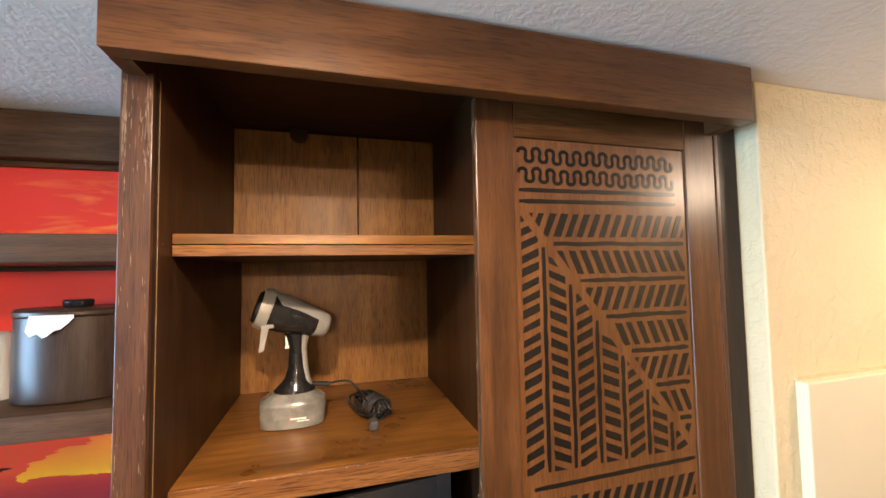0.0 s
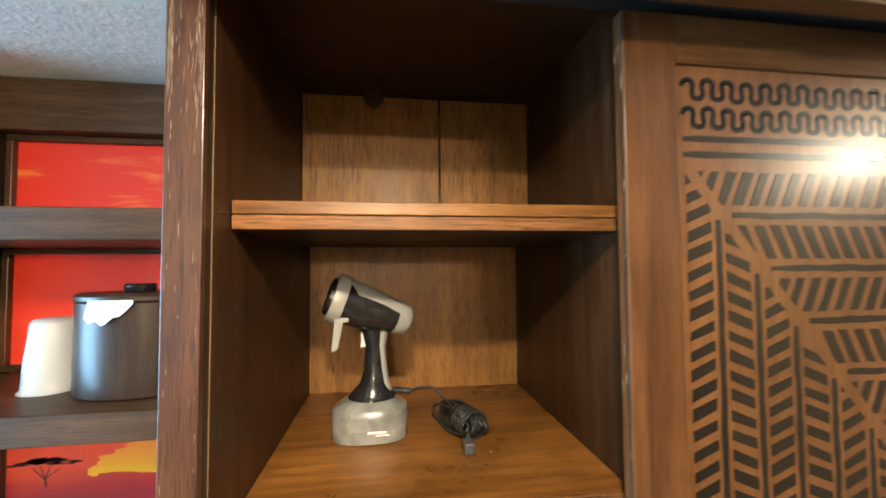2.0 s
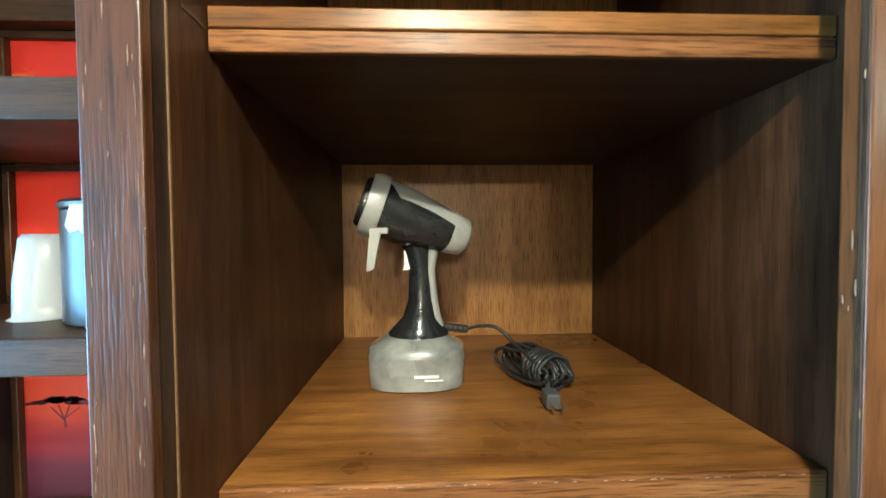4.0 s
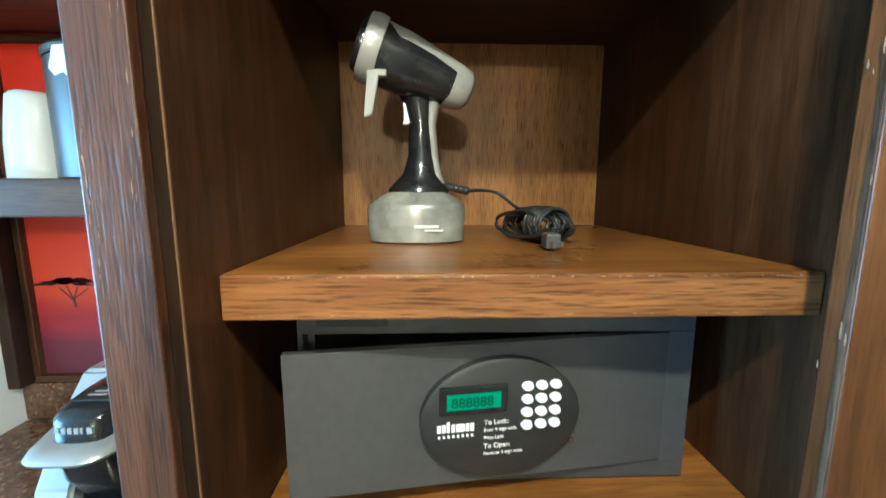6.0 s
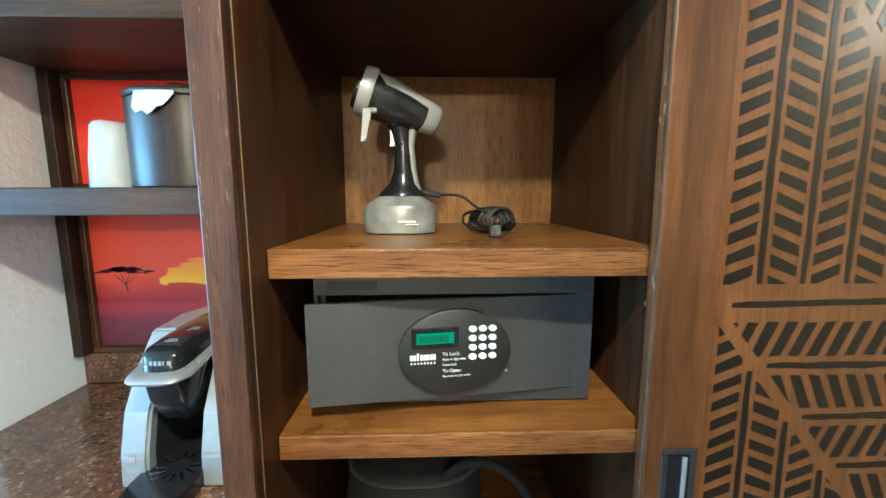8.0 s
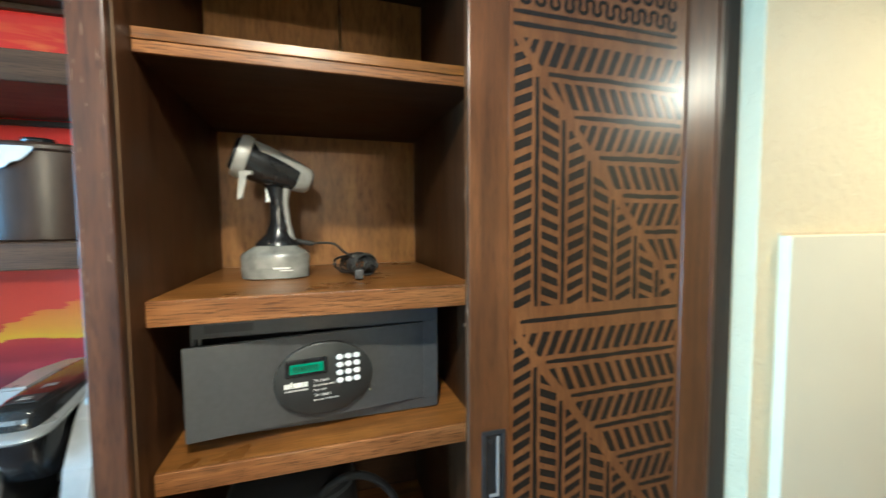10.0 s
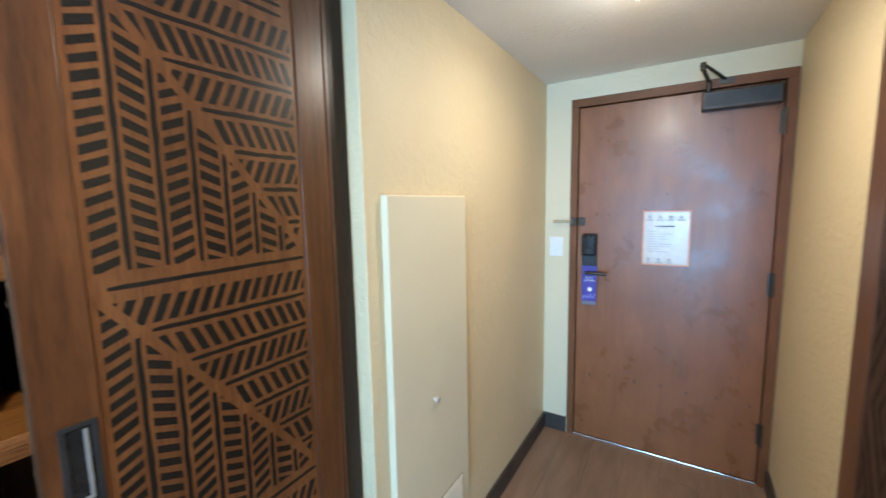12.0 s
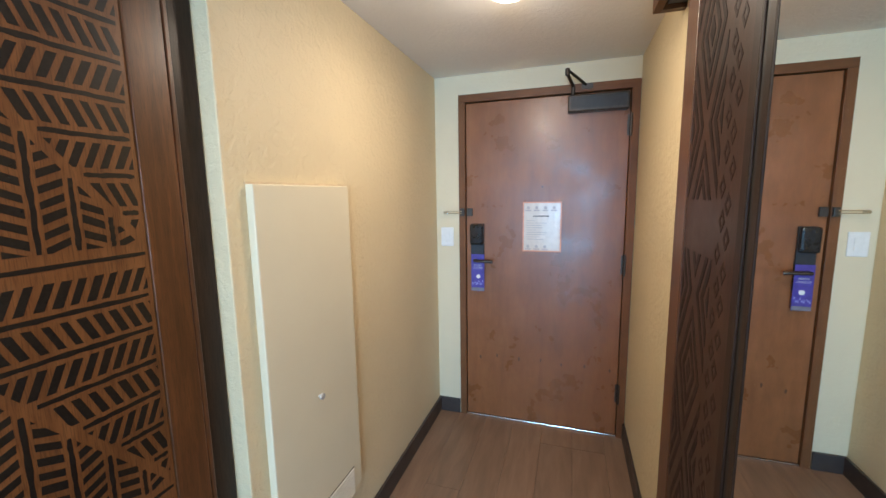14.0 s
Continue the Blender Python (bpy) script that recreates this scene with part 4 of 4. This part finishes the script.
tube(bm, [(0.205, 0.318, 1.513), (0.225, 0.325, 1.509), (0.247, 0.332, 1.5045)], 0.0058, 12)
for i in range(5):
    c = Vector((0.212, 0.321, 1.5115)).lerp(Vector((0.244, 0.331, 1.505)), i / 4)
    cyl(bm, c - Vector((0.0012, 0, 0)), c + Vector((0.0012, 0, 0)), 0.0068, seg=12)
part("cord_relief", bm, M_CORD, st, smooth=50)
cord = smooth_path([(0.247, 0.332, 1.5045), (0.270, 0.345, 1.506), (0.298, 0.350, 1.501), (0.318, 0.335, 1.484), (0.330, 0.315, 1.474)], 8)
bm = bmesh.new()
tube(bm, cord, 0.0028, 8)
part("cord", bm, M_CORD, st, smooth=60)
bm = bmesh.new()
rr = random.Random(4)
for k in range(10):
    pts = []
    c = Vector((0.345 + rr.uniform(-0.004, 0.004), 0.312 + rr.uniform(-0.006, 0.006), 1.455 + rr.uniform(-0.003, 0.005)))
    for i in range(17):
        a = 2 * math.pi * i / 16
        d = Vector((0.36, -0.93, 0)).normalized()
        pts.append(c + d * (0.064 + 0.004 * rr.random()) * math.cos(a) + Vector((0.95, 0.30, 0)) * (rr.uniform(-0.003, 0.003) + 0.004 * math.sin(a) + (k - 4.5) * 0.0046) + Vector((0, 0, 1)) * (0.017 + 0.004 * rr.random()) * math.sin(a))
    for q in pts:
        q.z = max(q.z, 1.4335)
    lp = bmesh.new()
    tube(lp, smooth_path(pts, 3), 0.0029, 7)
    part("cord_loop", lp, M_CORD, st, smooth=60)
d, q = Vector((0.36, -0.93, 0)).normalized(), Vector((0.93, 0.36, 0)).normalized()
for k in range(6):
    c = Vector((0.347, 0.306, 1.456)) + d * (0.010 + k * 0.0075)
    pts = [c + q * 0.0265 * math.cos(a) + Vector((0, 0, 0.0245 * math.sin(a))) + d * rr.uniform(-0.0025, 0.0025) for a in [2 * math.pi * i / 14 for i in range(15)]]
    for w in pts:
        w.z = max(w.z, 1.4335)
    lp = bmesh.new()
    tube(lp, smooth_path(pts, 3), 0.0031, 7)
    part("cord_wrap", lp, M_CORD, st, smooth=60)
bm = bmesh.new()
box(bm, 0.333, 0.352, 0.196, 0.222, 1.432, 1.452, bevel=0.003)
tube(bm, [(0.343, 0.221, 1.442), (0.350, 0.250, 1.448)], 0.004, 8)
pl = part("plug", bm, plain("plug_rubber", (0.06, 0.06, 0.062), 0.35), st)
part("prongs", boxes((0.3365, 0.3380, 0.180, 0.196, 1.4365, 1.4435), (0.3475, 0.3490, 0.180, 0.196, 1.4365, 1.4435)), M_CHROME, pl)

# ---- bag in the compartment under the safe ----
bag = thing("bag", (0.2, 0.33, 0.695), "dark grey soft bag with a strap, in the lower compartment", "bag")
bm = bmesh.new()
part("body", loft(bm, [oval(0.19, 0.33, z - 0.095, a, b, 32, 2.6) for z, a, b in ((0.7905, 0.13, 0.10), (0.81, 0.145, 0.115), (0.95, 0.15, 0.12), (1.03, 0.140, 0.11), (1.045, 0.12, 0.095))]), M_BAG_SHADED, bag, smooth=50)
bm = bmesh.new()
part("piping", loft(bm, [oval(0.19, 0.33, z - 0.095, a, b, 32, 2.6) for z, a, b in ((1.027, 0.141, 0.111), (1.030, 0.1435, 0.1135), (1.033, 0.141, 0.111))]), plain("grey_piping", (0.06, 0.06, 0.062), 0.6), bag, smooth=50)
bm = bmesh.new()
tube(bm, smooth_path([(0.25, 0.24, 0.94), (0.30, 0.22, 0.985), (0.36, 0.21, 0.98), (0.41, 0.20, 0.93), (0.43, 0.20, 0.84), (0.42, 0.21, 0.74)], 8), 0.009, 8)
part("strap", bm, M_BAG_SHADED, bag, smooth=60)
single_shelf = thing("shelf", (0.278, 0.3, 0.657), "lower oak shelf inside the dark closet bay", "shelf", "closet shelves")
part("board", boxes((0.0012, 0.556, 0.0685, 0.584, 0.657, 0.695)), M_OAK_SHELF, single_shelf)
part("front_edge", boxes((0.0012, 0.556, 0.061, 0.0683, 0.6565, 0.6953), bevel=0.0022), M_OAK_EDGE, single_shelf)

# ---- coffee bar beside the closet ----
bar = thing("coffee_bar", (-0.38, 0.3, 0), "dark wood coffee bar niche with sunset mural and shelves", "bar niche")
part("counter", boxes((-0.7095, -0.0415, 0.0, 0.552, 0.965, 1.0), bevel=0.003), M_GRANITE, bar, "polished brown granite counter")
part("backsplash", boxes((-0.7095, -0.0415, 0.5525, 0.572, 1.0005, 1.085), bevel=0.002), M_GRANITE, bar, "brown granite backsplash")
part("cabinet", boxes((-0.705, -0.042, 0.03, 0.57, 0.0, 0.9645)), M_DARK_H, bar)
part("upright", boxes((-0.7095, -0.683, 0.525, 0.60, 1.0855, 2.195), bevel=0.002), M_DARK_V, bar)
part("header", boxes((-0.6825, -0.0415, 0.52, 0.60, 2.075, 2.195), bevel=0.002), M_DARK_H, bar)
part("backing", boxes((-0.7095, -0.0415, 0.59, 0.61, 1.0, 2.195)), M_DARK_H, bar)
mural = part("mural", boxes((-0.668, -0.0415, 0.570, 0.5895, 1.10, 2.062)), M_SUNSET, bar, "printed red and orange savanna sunset mural")
for z0, z1 in ((1.0855, 1.100), (1.455, 1.468), (1.521, 1.536), (1.792, 1.804), (1.863, 1.880), (2.060, 2.0745)):
    part("moulding", boxes((-0.6825, -0.042, 0.556, 0.5895, z0, z1), bevel=0.002), M_DARK_H, bar)
for z0, z1 in ((1.1005, 1.4545), (1.5365, 1.7915), (1.8805, 2.0595)):
    part("moulding", boxes((-0.6825, -0.668, 0.556, 0.5895, z0, z1), bevel=0.002), M_OAK_V, bar)
part("bar_shelf", boxes((-0.7085, -0.0415, 0.25, 0.5555, 1.469, 1.520), bevel=0.003), M_DARK_H, bar)
part("bar_shelf", boxes((-0.7085, -0.0415, 0.25, 0.5555, 1.806, 1.862), bevel=0.003), M_DARK_H, bar)
# acacia silhouette printed on the mural
bm = bmesh.new()
rr = random.Random(8)
TY0, TY1 = 0.5690, 0.5697
to3 = lambda u, v, w: (u, w, v)
for a, b, w in (((-0.585, 1.252), (-0.588, 1.272), 0.005), ((-0.588, 1.268), (-0.615, 1.296), 0.003), ((-0.588, 1.268), (-0.577, 1.298), 0.003), ((-0.588, 1.27), (-0.555, 1.294), 0.0026), ((-0.588, 1.27), (-0.599, 1.300), 0.0024)):
    a, b = Vector(a), Vector(b)
    nn = Vector((-(b - a).y, (b - a).x)).normalized() * w / 2
    prism(bm, [tuple(a - nn), tuple(b - nn * 0.6), tuple(b + nn * 0.6), tuple(a + nn)], to3, TY0, TY1)
for i in range(70):
    u = rr.gauss(0, 0.42)
    if abs(u) > 1:
        continue
    cx, cz = -0.588 + 0.078 * u, 1.300 + 0.016 * (1 - u * u) * rr.random() + 0.002
    a, b = rr.uniform(0.006, 0.015), rr.uniform(0.0012, 0.0030)
    prism(bm, [(cx + a * math.cos(t) * rr.uniform(0.8, 1.1), cz + b * math.sin(t)) for t in [k * math.pi / 4 for k in range(8)]], to3, TY0, TY1)
part("tree_print", fix(bm), M_TREE, mural, "dark acacia tree silhouette")

# ice bucket with liner
ib = thing("ice_bucket", (-0.285, 0.375, 1.52), "oval dark wood grain ice bucket with a lid and plastic liner", "ice bucket")
IX, IY = -0.283, 0.375
part("body", loft(bmesh.new(), [oval(IX, IY, z, a, b, 48) for z, a, b in ((1.5205, 0.104, 0.070), (1.524, 0.107, 0.073), (1.694, 0.107, 0.073), (1.696, 0.104, 0.070))]), M_BUCKET, ib, smooth=35)
lid = part("lid", loft(bmesh.new(), [oval(IX, IY, z, a, b, 48) for z, a, b in ((1.6965, 0.107, 0.073), (1.699, 0.109, 0.075), (1.706, 0.109, 0.075), (1.711, 0.104, 0.071), (1.7115, 0.02, 0.02))]), M_BUCKET, ib, smooth=35)
part("lid_knob", loft(bmesh.new(), [oval(IX, IY, z, r, r * 0.8, 28) for z, r in ((1.7118, 0.024), (1.715, 0.027), (1.724, 0.028), (1.728, 0.025))]), M_BLACK, lid, smooth=35)
bm = bmesh.new()
# liner corner folded over the rim, following the curved front
front = []
for i in range(9):
    a = radians(246 + i * 5.0)
    front.append((IX + 0.1105 * math.cos(a), IY + 0.0765 * math.sin(a)))
hang = [0.030, 0.041, 0.036, 0.044, 0.040, 0.030, 0.028, 0.018, 0.006]
topv, botv, topo, boto = [], [], [], []
rr = random.Random(2)
for (x, y), h in zip(front, hang):
    o = Vector((x - IX, y - IY)).normalized()
    w = rr.uniform(0, 0.003)
    topv.append(bm.verts.new((x, y, 1.700)))
    botv.append(bm.verts.new((x + o.x * (0.003 + w), y + o.y * (0.003 + w), 1.700 - h)))
    topo.append(bm.verts.new((x + o.x * 0.0012, y + o.y * 0.0012, 1.701)))
    boto.append(bm.verts.new((x + o.x * (0.0045 + w), y + o.y * (0.0045 + w), 1.700 - h)))
for i in range(8):
    bm.faces.new((topv[i], topv[i + 1], botv[i + 1], botv[i]))
    bm.faces.new((topo[i], boto[i], boto[i + 1], topo[i + 1]))
    bm.faces.new((botv[i], botv[i + 1], boto[i + 1], boto[i]))
    bm.faces.new((topv[i], topo[i], topo[i + 1], topv[i + 1]))
part("liner_bag", fix(bm), M_TISSUE, ib, "white plastic liner folded over the rim")

# stack of wrapped cups, upside down
cups = thing("cup_stack", (-0.462, 0.40, 1.52), "stack of plastic cups upside down in clear wrap", "cups")
CX, CY = -0.455, 0.405
M_CUP = plain("white_cup_plastic", (0.84, 0.84, 0.83), 0.35, mottle=0.04)
for i in range(4):
    z = 1.5215 + i * 0.010
    part("cup", loft(bmesh.new(), [oval(CX, CY, z, 0.040, 0.040, 28), oval(CX, CY, z + 0.004, 0.040, 0.040, 28), oval(CX, CY, z + 0.006, 0.037, 0.037, 28), oval(CX, CY, z + 0.098, 0.029, 0.029, 28)]), M_CUP, cups, smooth=40)
bm = bmesh.new()
rr = random.Random(6)
rings = []
for z, r in ((1.5208, 0.052), (1.524, 0.046), (1.545, 0.0445), (1.58, 0.042), (1.62, 0.038), (1.652, 0.035), (1.660, 0.028)):
    rings.append([Vector((CX + (r + rr.uniform(-0.0022, 0.0022)) * math.cos(a), CY + (r + rr.uniform(-0.0022, 0.0022)) * math.sin(a), z + rr.uniform(-0.0006, 0.0006) * (z > 1.522))) for a in [2 * math.pi * k / 26 for k in range(26)]])
part("wrap", loft(bm, rings), M_FILM, cups, "crinkled clear plastic wrap", smooth=80)

# single-cup coffee maker
cm = thing("coffee_maker", (-0.20, 0.30, 1.0), "black and silver single-cup coffee maker on the granite counter", "coffee maker")
KX = -0.218     # middle of the machine
part("base", boxes((KX - 0.0425, KX + 0.0425, 0.20, 0.47, 1.0005, 1.030), bevel=0.008), M_BLACK, cm)
part("column", boxes((KX - 0.0425, KX + 0.0425, 0.31, 0.47, 1.0302, 1.215), bevel=0.010), M_BLACK_MATT, cm)
for sgn in (-1, 1):
    xo = KX + sgn * 0.0685
    bm = bmesh.new()
    prof = [(0.150, 1.001), (0.475, 1.001), (0.475, 1.240), (0.36, 1.252), (0.262, 1.250), (0.212, 1.195), (0.172, 1.13), (0.154, 1.06)]
    xa, xb = (xo - 0.024, xo + 0.024)
    lb = bmesh.new()
    xi = xo - sgn * 0.0250
    prism(lb, [(0.17 + (u - 0.15) * 0.93, 1.001 + (v - 1.001) * 0.97) for u, v in prof], lambda u, v, w: (w, u, v), min(xi, xi + sgn * 0.0008), max(xi, xi + sgn * 0.0008))
    part("inner_liner", fix(lb), M_BLACK_MATT, cm)
    prism(bm, prof, lambda u, v, w: (w, u, v), xa, xb)
    bmesh.ops.bevel(bm, geom=bm.edges[:], offset=0.005, segments=2, affect="EDGES")
    sp = part("side_panel", fix(bm), M_SILVER, cm, "silver side panel")
    if sgn > 0:
        bm = bmesh.new()
        cyl(bm, (xo - 0.002, 0.250, 1.213), (xo - 0.002, 0.222, 1.225), 0.008, seg=18)
        part("button", bm, M_CHROME, sp, smooth=40)
        bm = bmesh.new()
        cyl(bm, (xo - 0.004, 0.165, 1.045), (xo - 0.004, 0.155, 1.045), 0.006, seg=18)
        part("button", bm, M_CHROME, sp, smooth=40)
    else:
        part("printed_marks", boxes((xo - 0.008, xo + 0.004, 0.1522, 0.158, 1.048, 1.060), (xo - 0.012, xo + 0.010, 0.1516, 0.158, 1.036, 1.0375), (xo - 0.012, xo + 0.008, 0.1514, 0.158, 1.031, 1.0325)), M_PRINT, sp)
# brew head: rounded front
def kring(z, w, yf, yb, seg=40, power=4.4, tilt=0.0):
    ring = oval(KX - 0.004, (yf + yb) / 2, z, w, (yb - yf) / 2, seg, power)
    for q in ring:
        q.z += tilt * max(0.0, q.y - 0.15)
    return ring
part("brew_head", loft(bmesh.new(), [kring(1.105, 0.028, 0.200, 0.32), kring(1.115, 0.036, 0.178, 0.33), kring(1.160, 0.0415, 0.152, 0.35), kring(1.207, 0.0415, 0.142, 0.40)]), M_BLACK, cm, smooth=50)
part("handle_ring", loft(bmesh.new(), [kring(z, w, yf, yb, tilt=0.20) for z, w, yf, yb in ((1.203, 0.044, 0.126, 0.34), (1.205, 0.051, 0.117, 0.345), (1.209, 0.053, 0.115, 0.347), (1.214, 0.051, 0.119, 0.345), (1.216, 0.043, 0.137, 0.34))]), M_SILVER, cm, "silver lift handle band", smooth=50)
lidk = part("lid", loft(bmesh.new(), [kring(1.2075, 0.0415, 0.142, 0.45), kring(1.241, 0.0415, 0.145, 0.452), kring(1.248, 0.039, 0.153, 0.448), kring(1.253, 0.034, 0.172, 0.442), kring(1.255, 0.022, 0.21, 0.43)]), M_BLACK, cm, "glossy black lid", smooth=50)
bm = bmesh.new()
for i, w in enumerate((4, 4, 4, 4, 2, 5)):
    x = KX - 0.024 + i * 0.0072
    box(bm, x, x + w * 0.0012, 0.1432, 0.1462, 1.228, 1.2350)
part("maker_mark", bm, M_SILVER, lidk, "white maker mark")
cp = boxes((-0.022, 0.022, -0.016, 0.016, -0.001, 0.001), bevel=0.0006)
bmesh.ops.transform(cp, matrix=pose(KX - 0.004, 0.188, 1.2540, 3), verts=cp.verts)
part("control_panel", cp, M_BLACK_MATT, lidk)
part("control_marks", boxes((KX - 0.016, KX + 0.006, 0.182, 0.185, 1.2546, 1.2556), (KX - 0.014, KX + 0.002, 0.190, 0.193, 1.2550, 1.2560)), M_GREYPL, lidk)
part("lid_mark", boxes((KX - 0.010, KX - 0.006, 0.235, 0.255, 1.2552, 1.2558), (KX - 0.004, KX + 0.006, 0.243, 0.255, 1.2552, 1.2558)), M_SILVER, lidk)
tray = part("drip_tray", loft(bmesh.new(), [kring(1.0008, 0.050, 0.085, 0.26), kring(1.022, 0.053, 0.078, 0.265), kring(1.030, 0.053, 0.078, 0.265), kring(1.031, 0.048, 0.086, 0.26)]), M_BLACK, cm, smooth=40)
for i in range(14):
    bm = bmesh.new()
    a = 2 * math.pi * i / 14
    d = Vector((math.cos(a), math.sin(a), 0))
    q = Vector((-d.y, d.x, 0)) * 0.0022
    c = Vector((KX, 0.165, 1.0312))
    p0, p1 = c + d * 0.018, c + d * 0.042
    prism(bm, [(0, 0), (1, 0), (1, 1), (0, 1)], lambda u, v, w, p0=p0, p1=p1, q=q: (p0.lerp(p1, u) + q * (v * 2 - 1)) + Vector((0, 0, w)), 0, 0.0006)
    part("drain_slot", fix(bm), M_CHROME, tray)

# ---- sliding mirror door on the bathroom wall ----
md = thing("mirror_door", (1.0, -1.17, 0.02), "dark carved wood sliding bathroom door holding a tall mirror", "mirror door")
FY = -1.150
part("stile", boxes((1.588, 1.690, -1.195, FY, 0.02, 2.06), bevel=0.002), M_OAK_V, md)
dpanel = part("panel", boxes((1.246, 1.587, -1.190, FY - 0.003, 0.02, 2.06)), M_CARVED, md)
part("mirror_frame", boxes((1.170, 1.196, -1.190, FY - 0.001, 0.02, 2.06), bevel=0.003), M_DARK_V, md)
part("mirror_frame", boxes((1.213, 1.245, -1.190, FY + 0.001, 0.02, 2.06), bevel=0.003), M_DARK_V, md)
part("frame_groove", boxes((1.1965, 1.2125, -1.190, FY - 0.004, 0.02, 2.06)), M_BLACK_MATT, md)
part("mirror", boxes((0.40, 1.1695, -1.190, FY - 0.0035, 0.10, 2.05)), M_MIRROR, md, "tall clear mirror")
part("stile", boxes((0.30, 0.3995, -1.195, FY, 0.02, 2.06), bevel=0.002), M_OAK_V, md)
part("bottom_rail", boxes((0.40, 1.1695, -1.190, FY, 0.02, 0.0995)), M_OAK_H, md)
bm = bmesh.new()
PF = FY - 0.003


def dmark(pts):
    prism(bm, pts, lambda u, v, w: (u, w, v), PF - 0.0004, PF + 0.0007)


XL, XR = 1.372, 1.578
xc, hw, HH = (XL + XR) / 2, (XR - XL) / 2, 0.20
DARK = ((0.0, 0.034), (0.066, 0.100), (0.132, 0.166), (0.234, 0.268), (0.300, 0.334), (0.366, 0.40))
for centres, z_lo, z_hi in (((1.83, 1.43, 2.23), 1.46, 2.055), ((1.44, 1.04, 0.64, 0.24), 0.05, 1.335)):
    for zc in centres:
        for s1 in (-1, 1):
            for s2 in (-1, 1):
                for r0, r1 in DARK:
                    q = [(0.0, 0.0), (hw, 0.0), (hw, HH), (0.0, HH)]
                    q = half(q, HH / hw, 1, r1)
                    q = half(q, -HH / hw, -1, -r0) if len(q) > 2 else q
                    if len(q) < 3:
                        continue
                    q = [(xc + s1 * u, zc + s2 * v) for u, v in q]
                    q = half(q, 0, 1, z_hi)
                    q = half(q, 0, -1, -z_lo) if len(q) > 2 else q
                    if len(q) > 2 and area2(q) > 1e-5:
                        dmark(q)
part("diamond_pattern", fix(bm), M_INK_SOFT, dpanel, "dark diamond stencil")
bm = bmesh.new()
for i in range(60):
    z = 0.06 + i * 0.034
    x = 1.275 + (0.028 if i % 2 else 0.062) + 0.006 * math.sin(i * 1.7)
    if z > 2.0:
        break
    ro, ri = (0.017, 0.024), (0.008, 0.012)
    ring_o = [(x + ro[0], z), (x, z + ro[1]), (x - ro[0], z), (x, z - ro[1])]
    ring_i = [(x + ri[0], z), (x, z + ri[1]), (x - ri[0], z), (x, z - ri[1])]
    for k in range(4):
        dmark([ring_o[k], ring_o[(k + 1) % 4], ring_i[(k + 1) % 4], ring_i[k]])
part("small_diamonds", fix(bm), M_INK_FAINT, dpanel, "faint chain of small diamonds")
part("valance", boxes((0.25, 2.0, -1.138, -1.112, 2.080, 2.195), bevel=0.002), M_OAK_H, md)
part("valance_return", boxes((1.974, 2.0, -1.209, -1.1385, 2.080, 2.195)), M_OAK_D, md)
part("track", boxes((0.26, 1.96, -1.205, -1.150, 2.090, 2.120)), M_BLACK_MATT, md)

# ---- floor planks, last ----
planks_top = tagged(new("floor"), "brown wood-look vinyl plank floor", "floor", kind="structure")
me_plank = mesh_from("plank", boxes((0.0008, 1.2192, 0.0006, 0.1794, -0.012, 0.0), bevel=0.0008), M_PLANK)
rr = random.Random(21)
for j in range(22):
    x = -4.45 - rr.uniform(0, 1.0)
    y = -3.79 + 0.18 * j
    if y > 0.56:
        break
    end = 0.30 if y < -1.4 else 2.90
    while x < end:
        a, b = max(0.0, -4.45 - x), min(1.22, end - x)
        if b - a > 0.02:
            me = me_plank if b - a > 1.21 else mesh_from("plank", boxes((a + 0.0008, b - 0.0008, 0.0006, 0.1794, -0.012, 0.0), bevel=0.0008), M_PLANK)
            ob = new("plank", me)
            ob.parent = planks_top
            ob.matrix_basis = Matrix.Translation((x, y, 0))
        x += 1.22
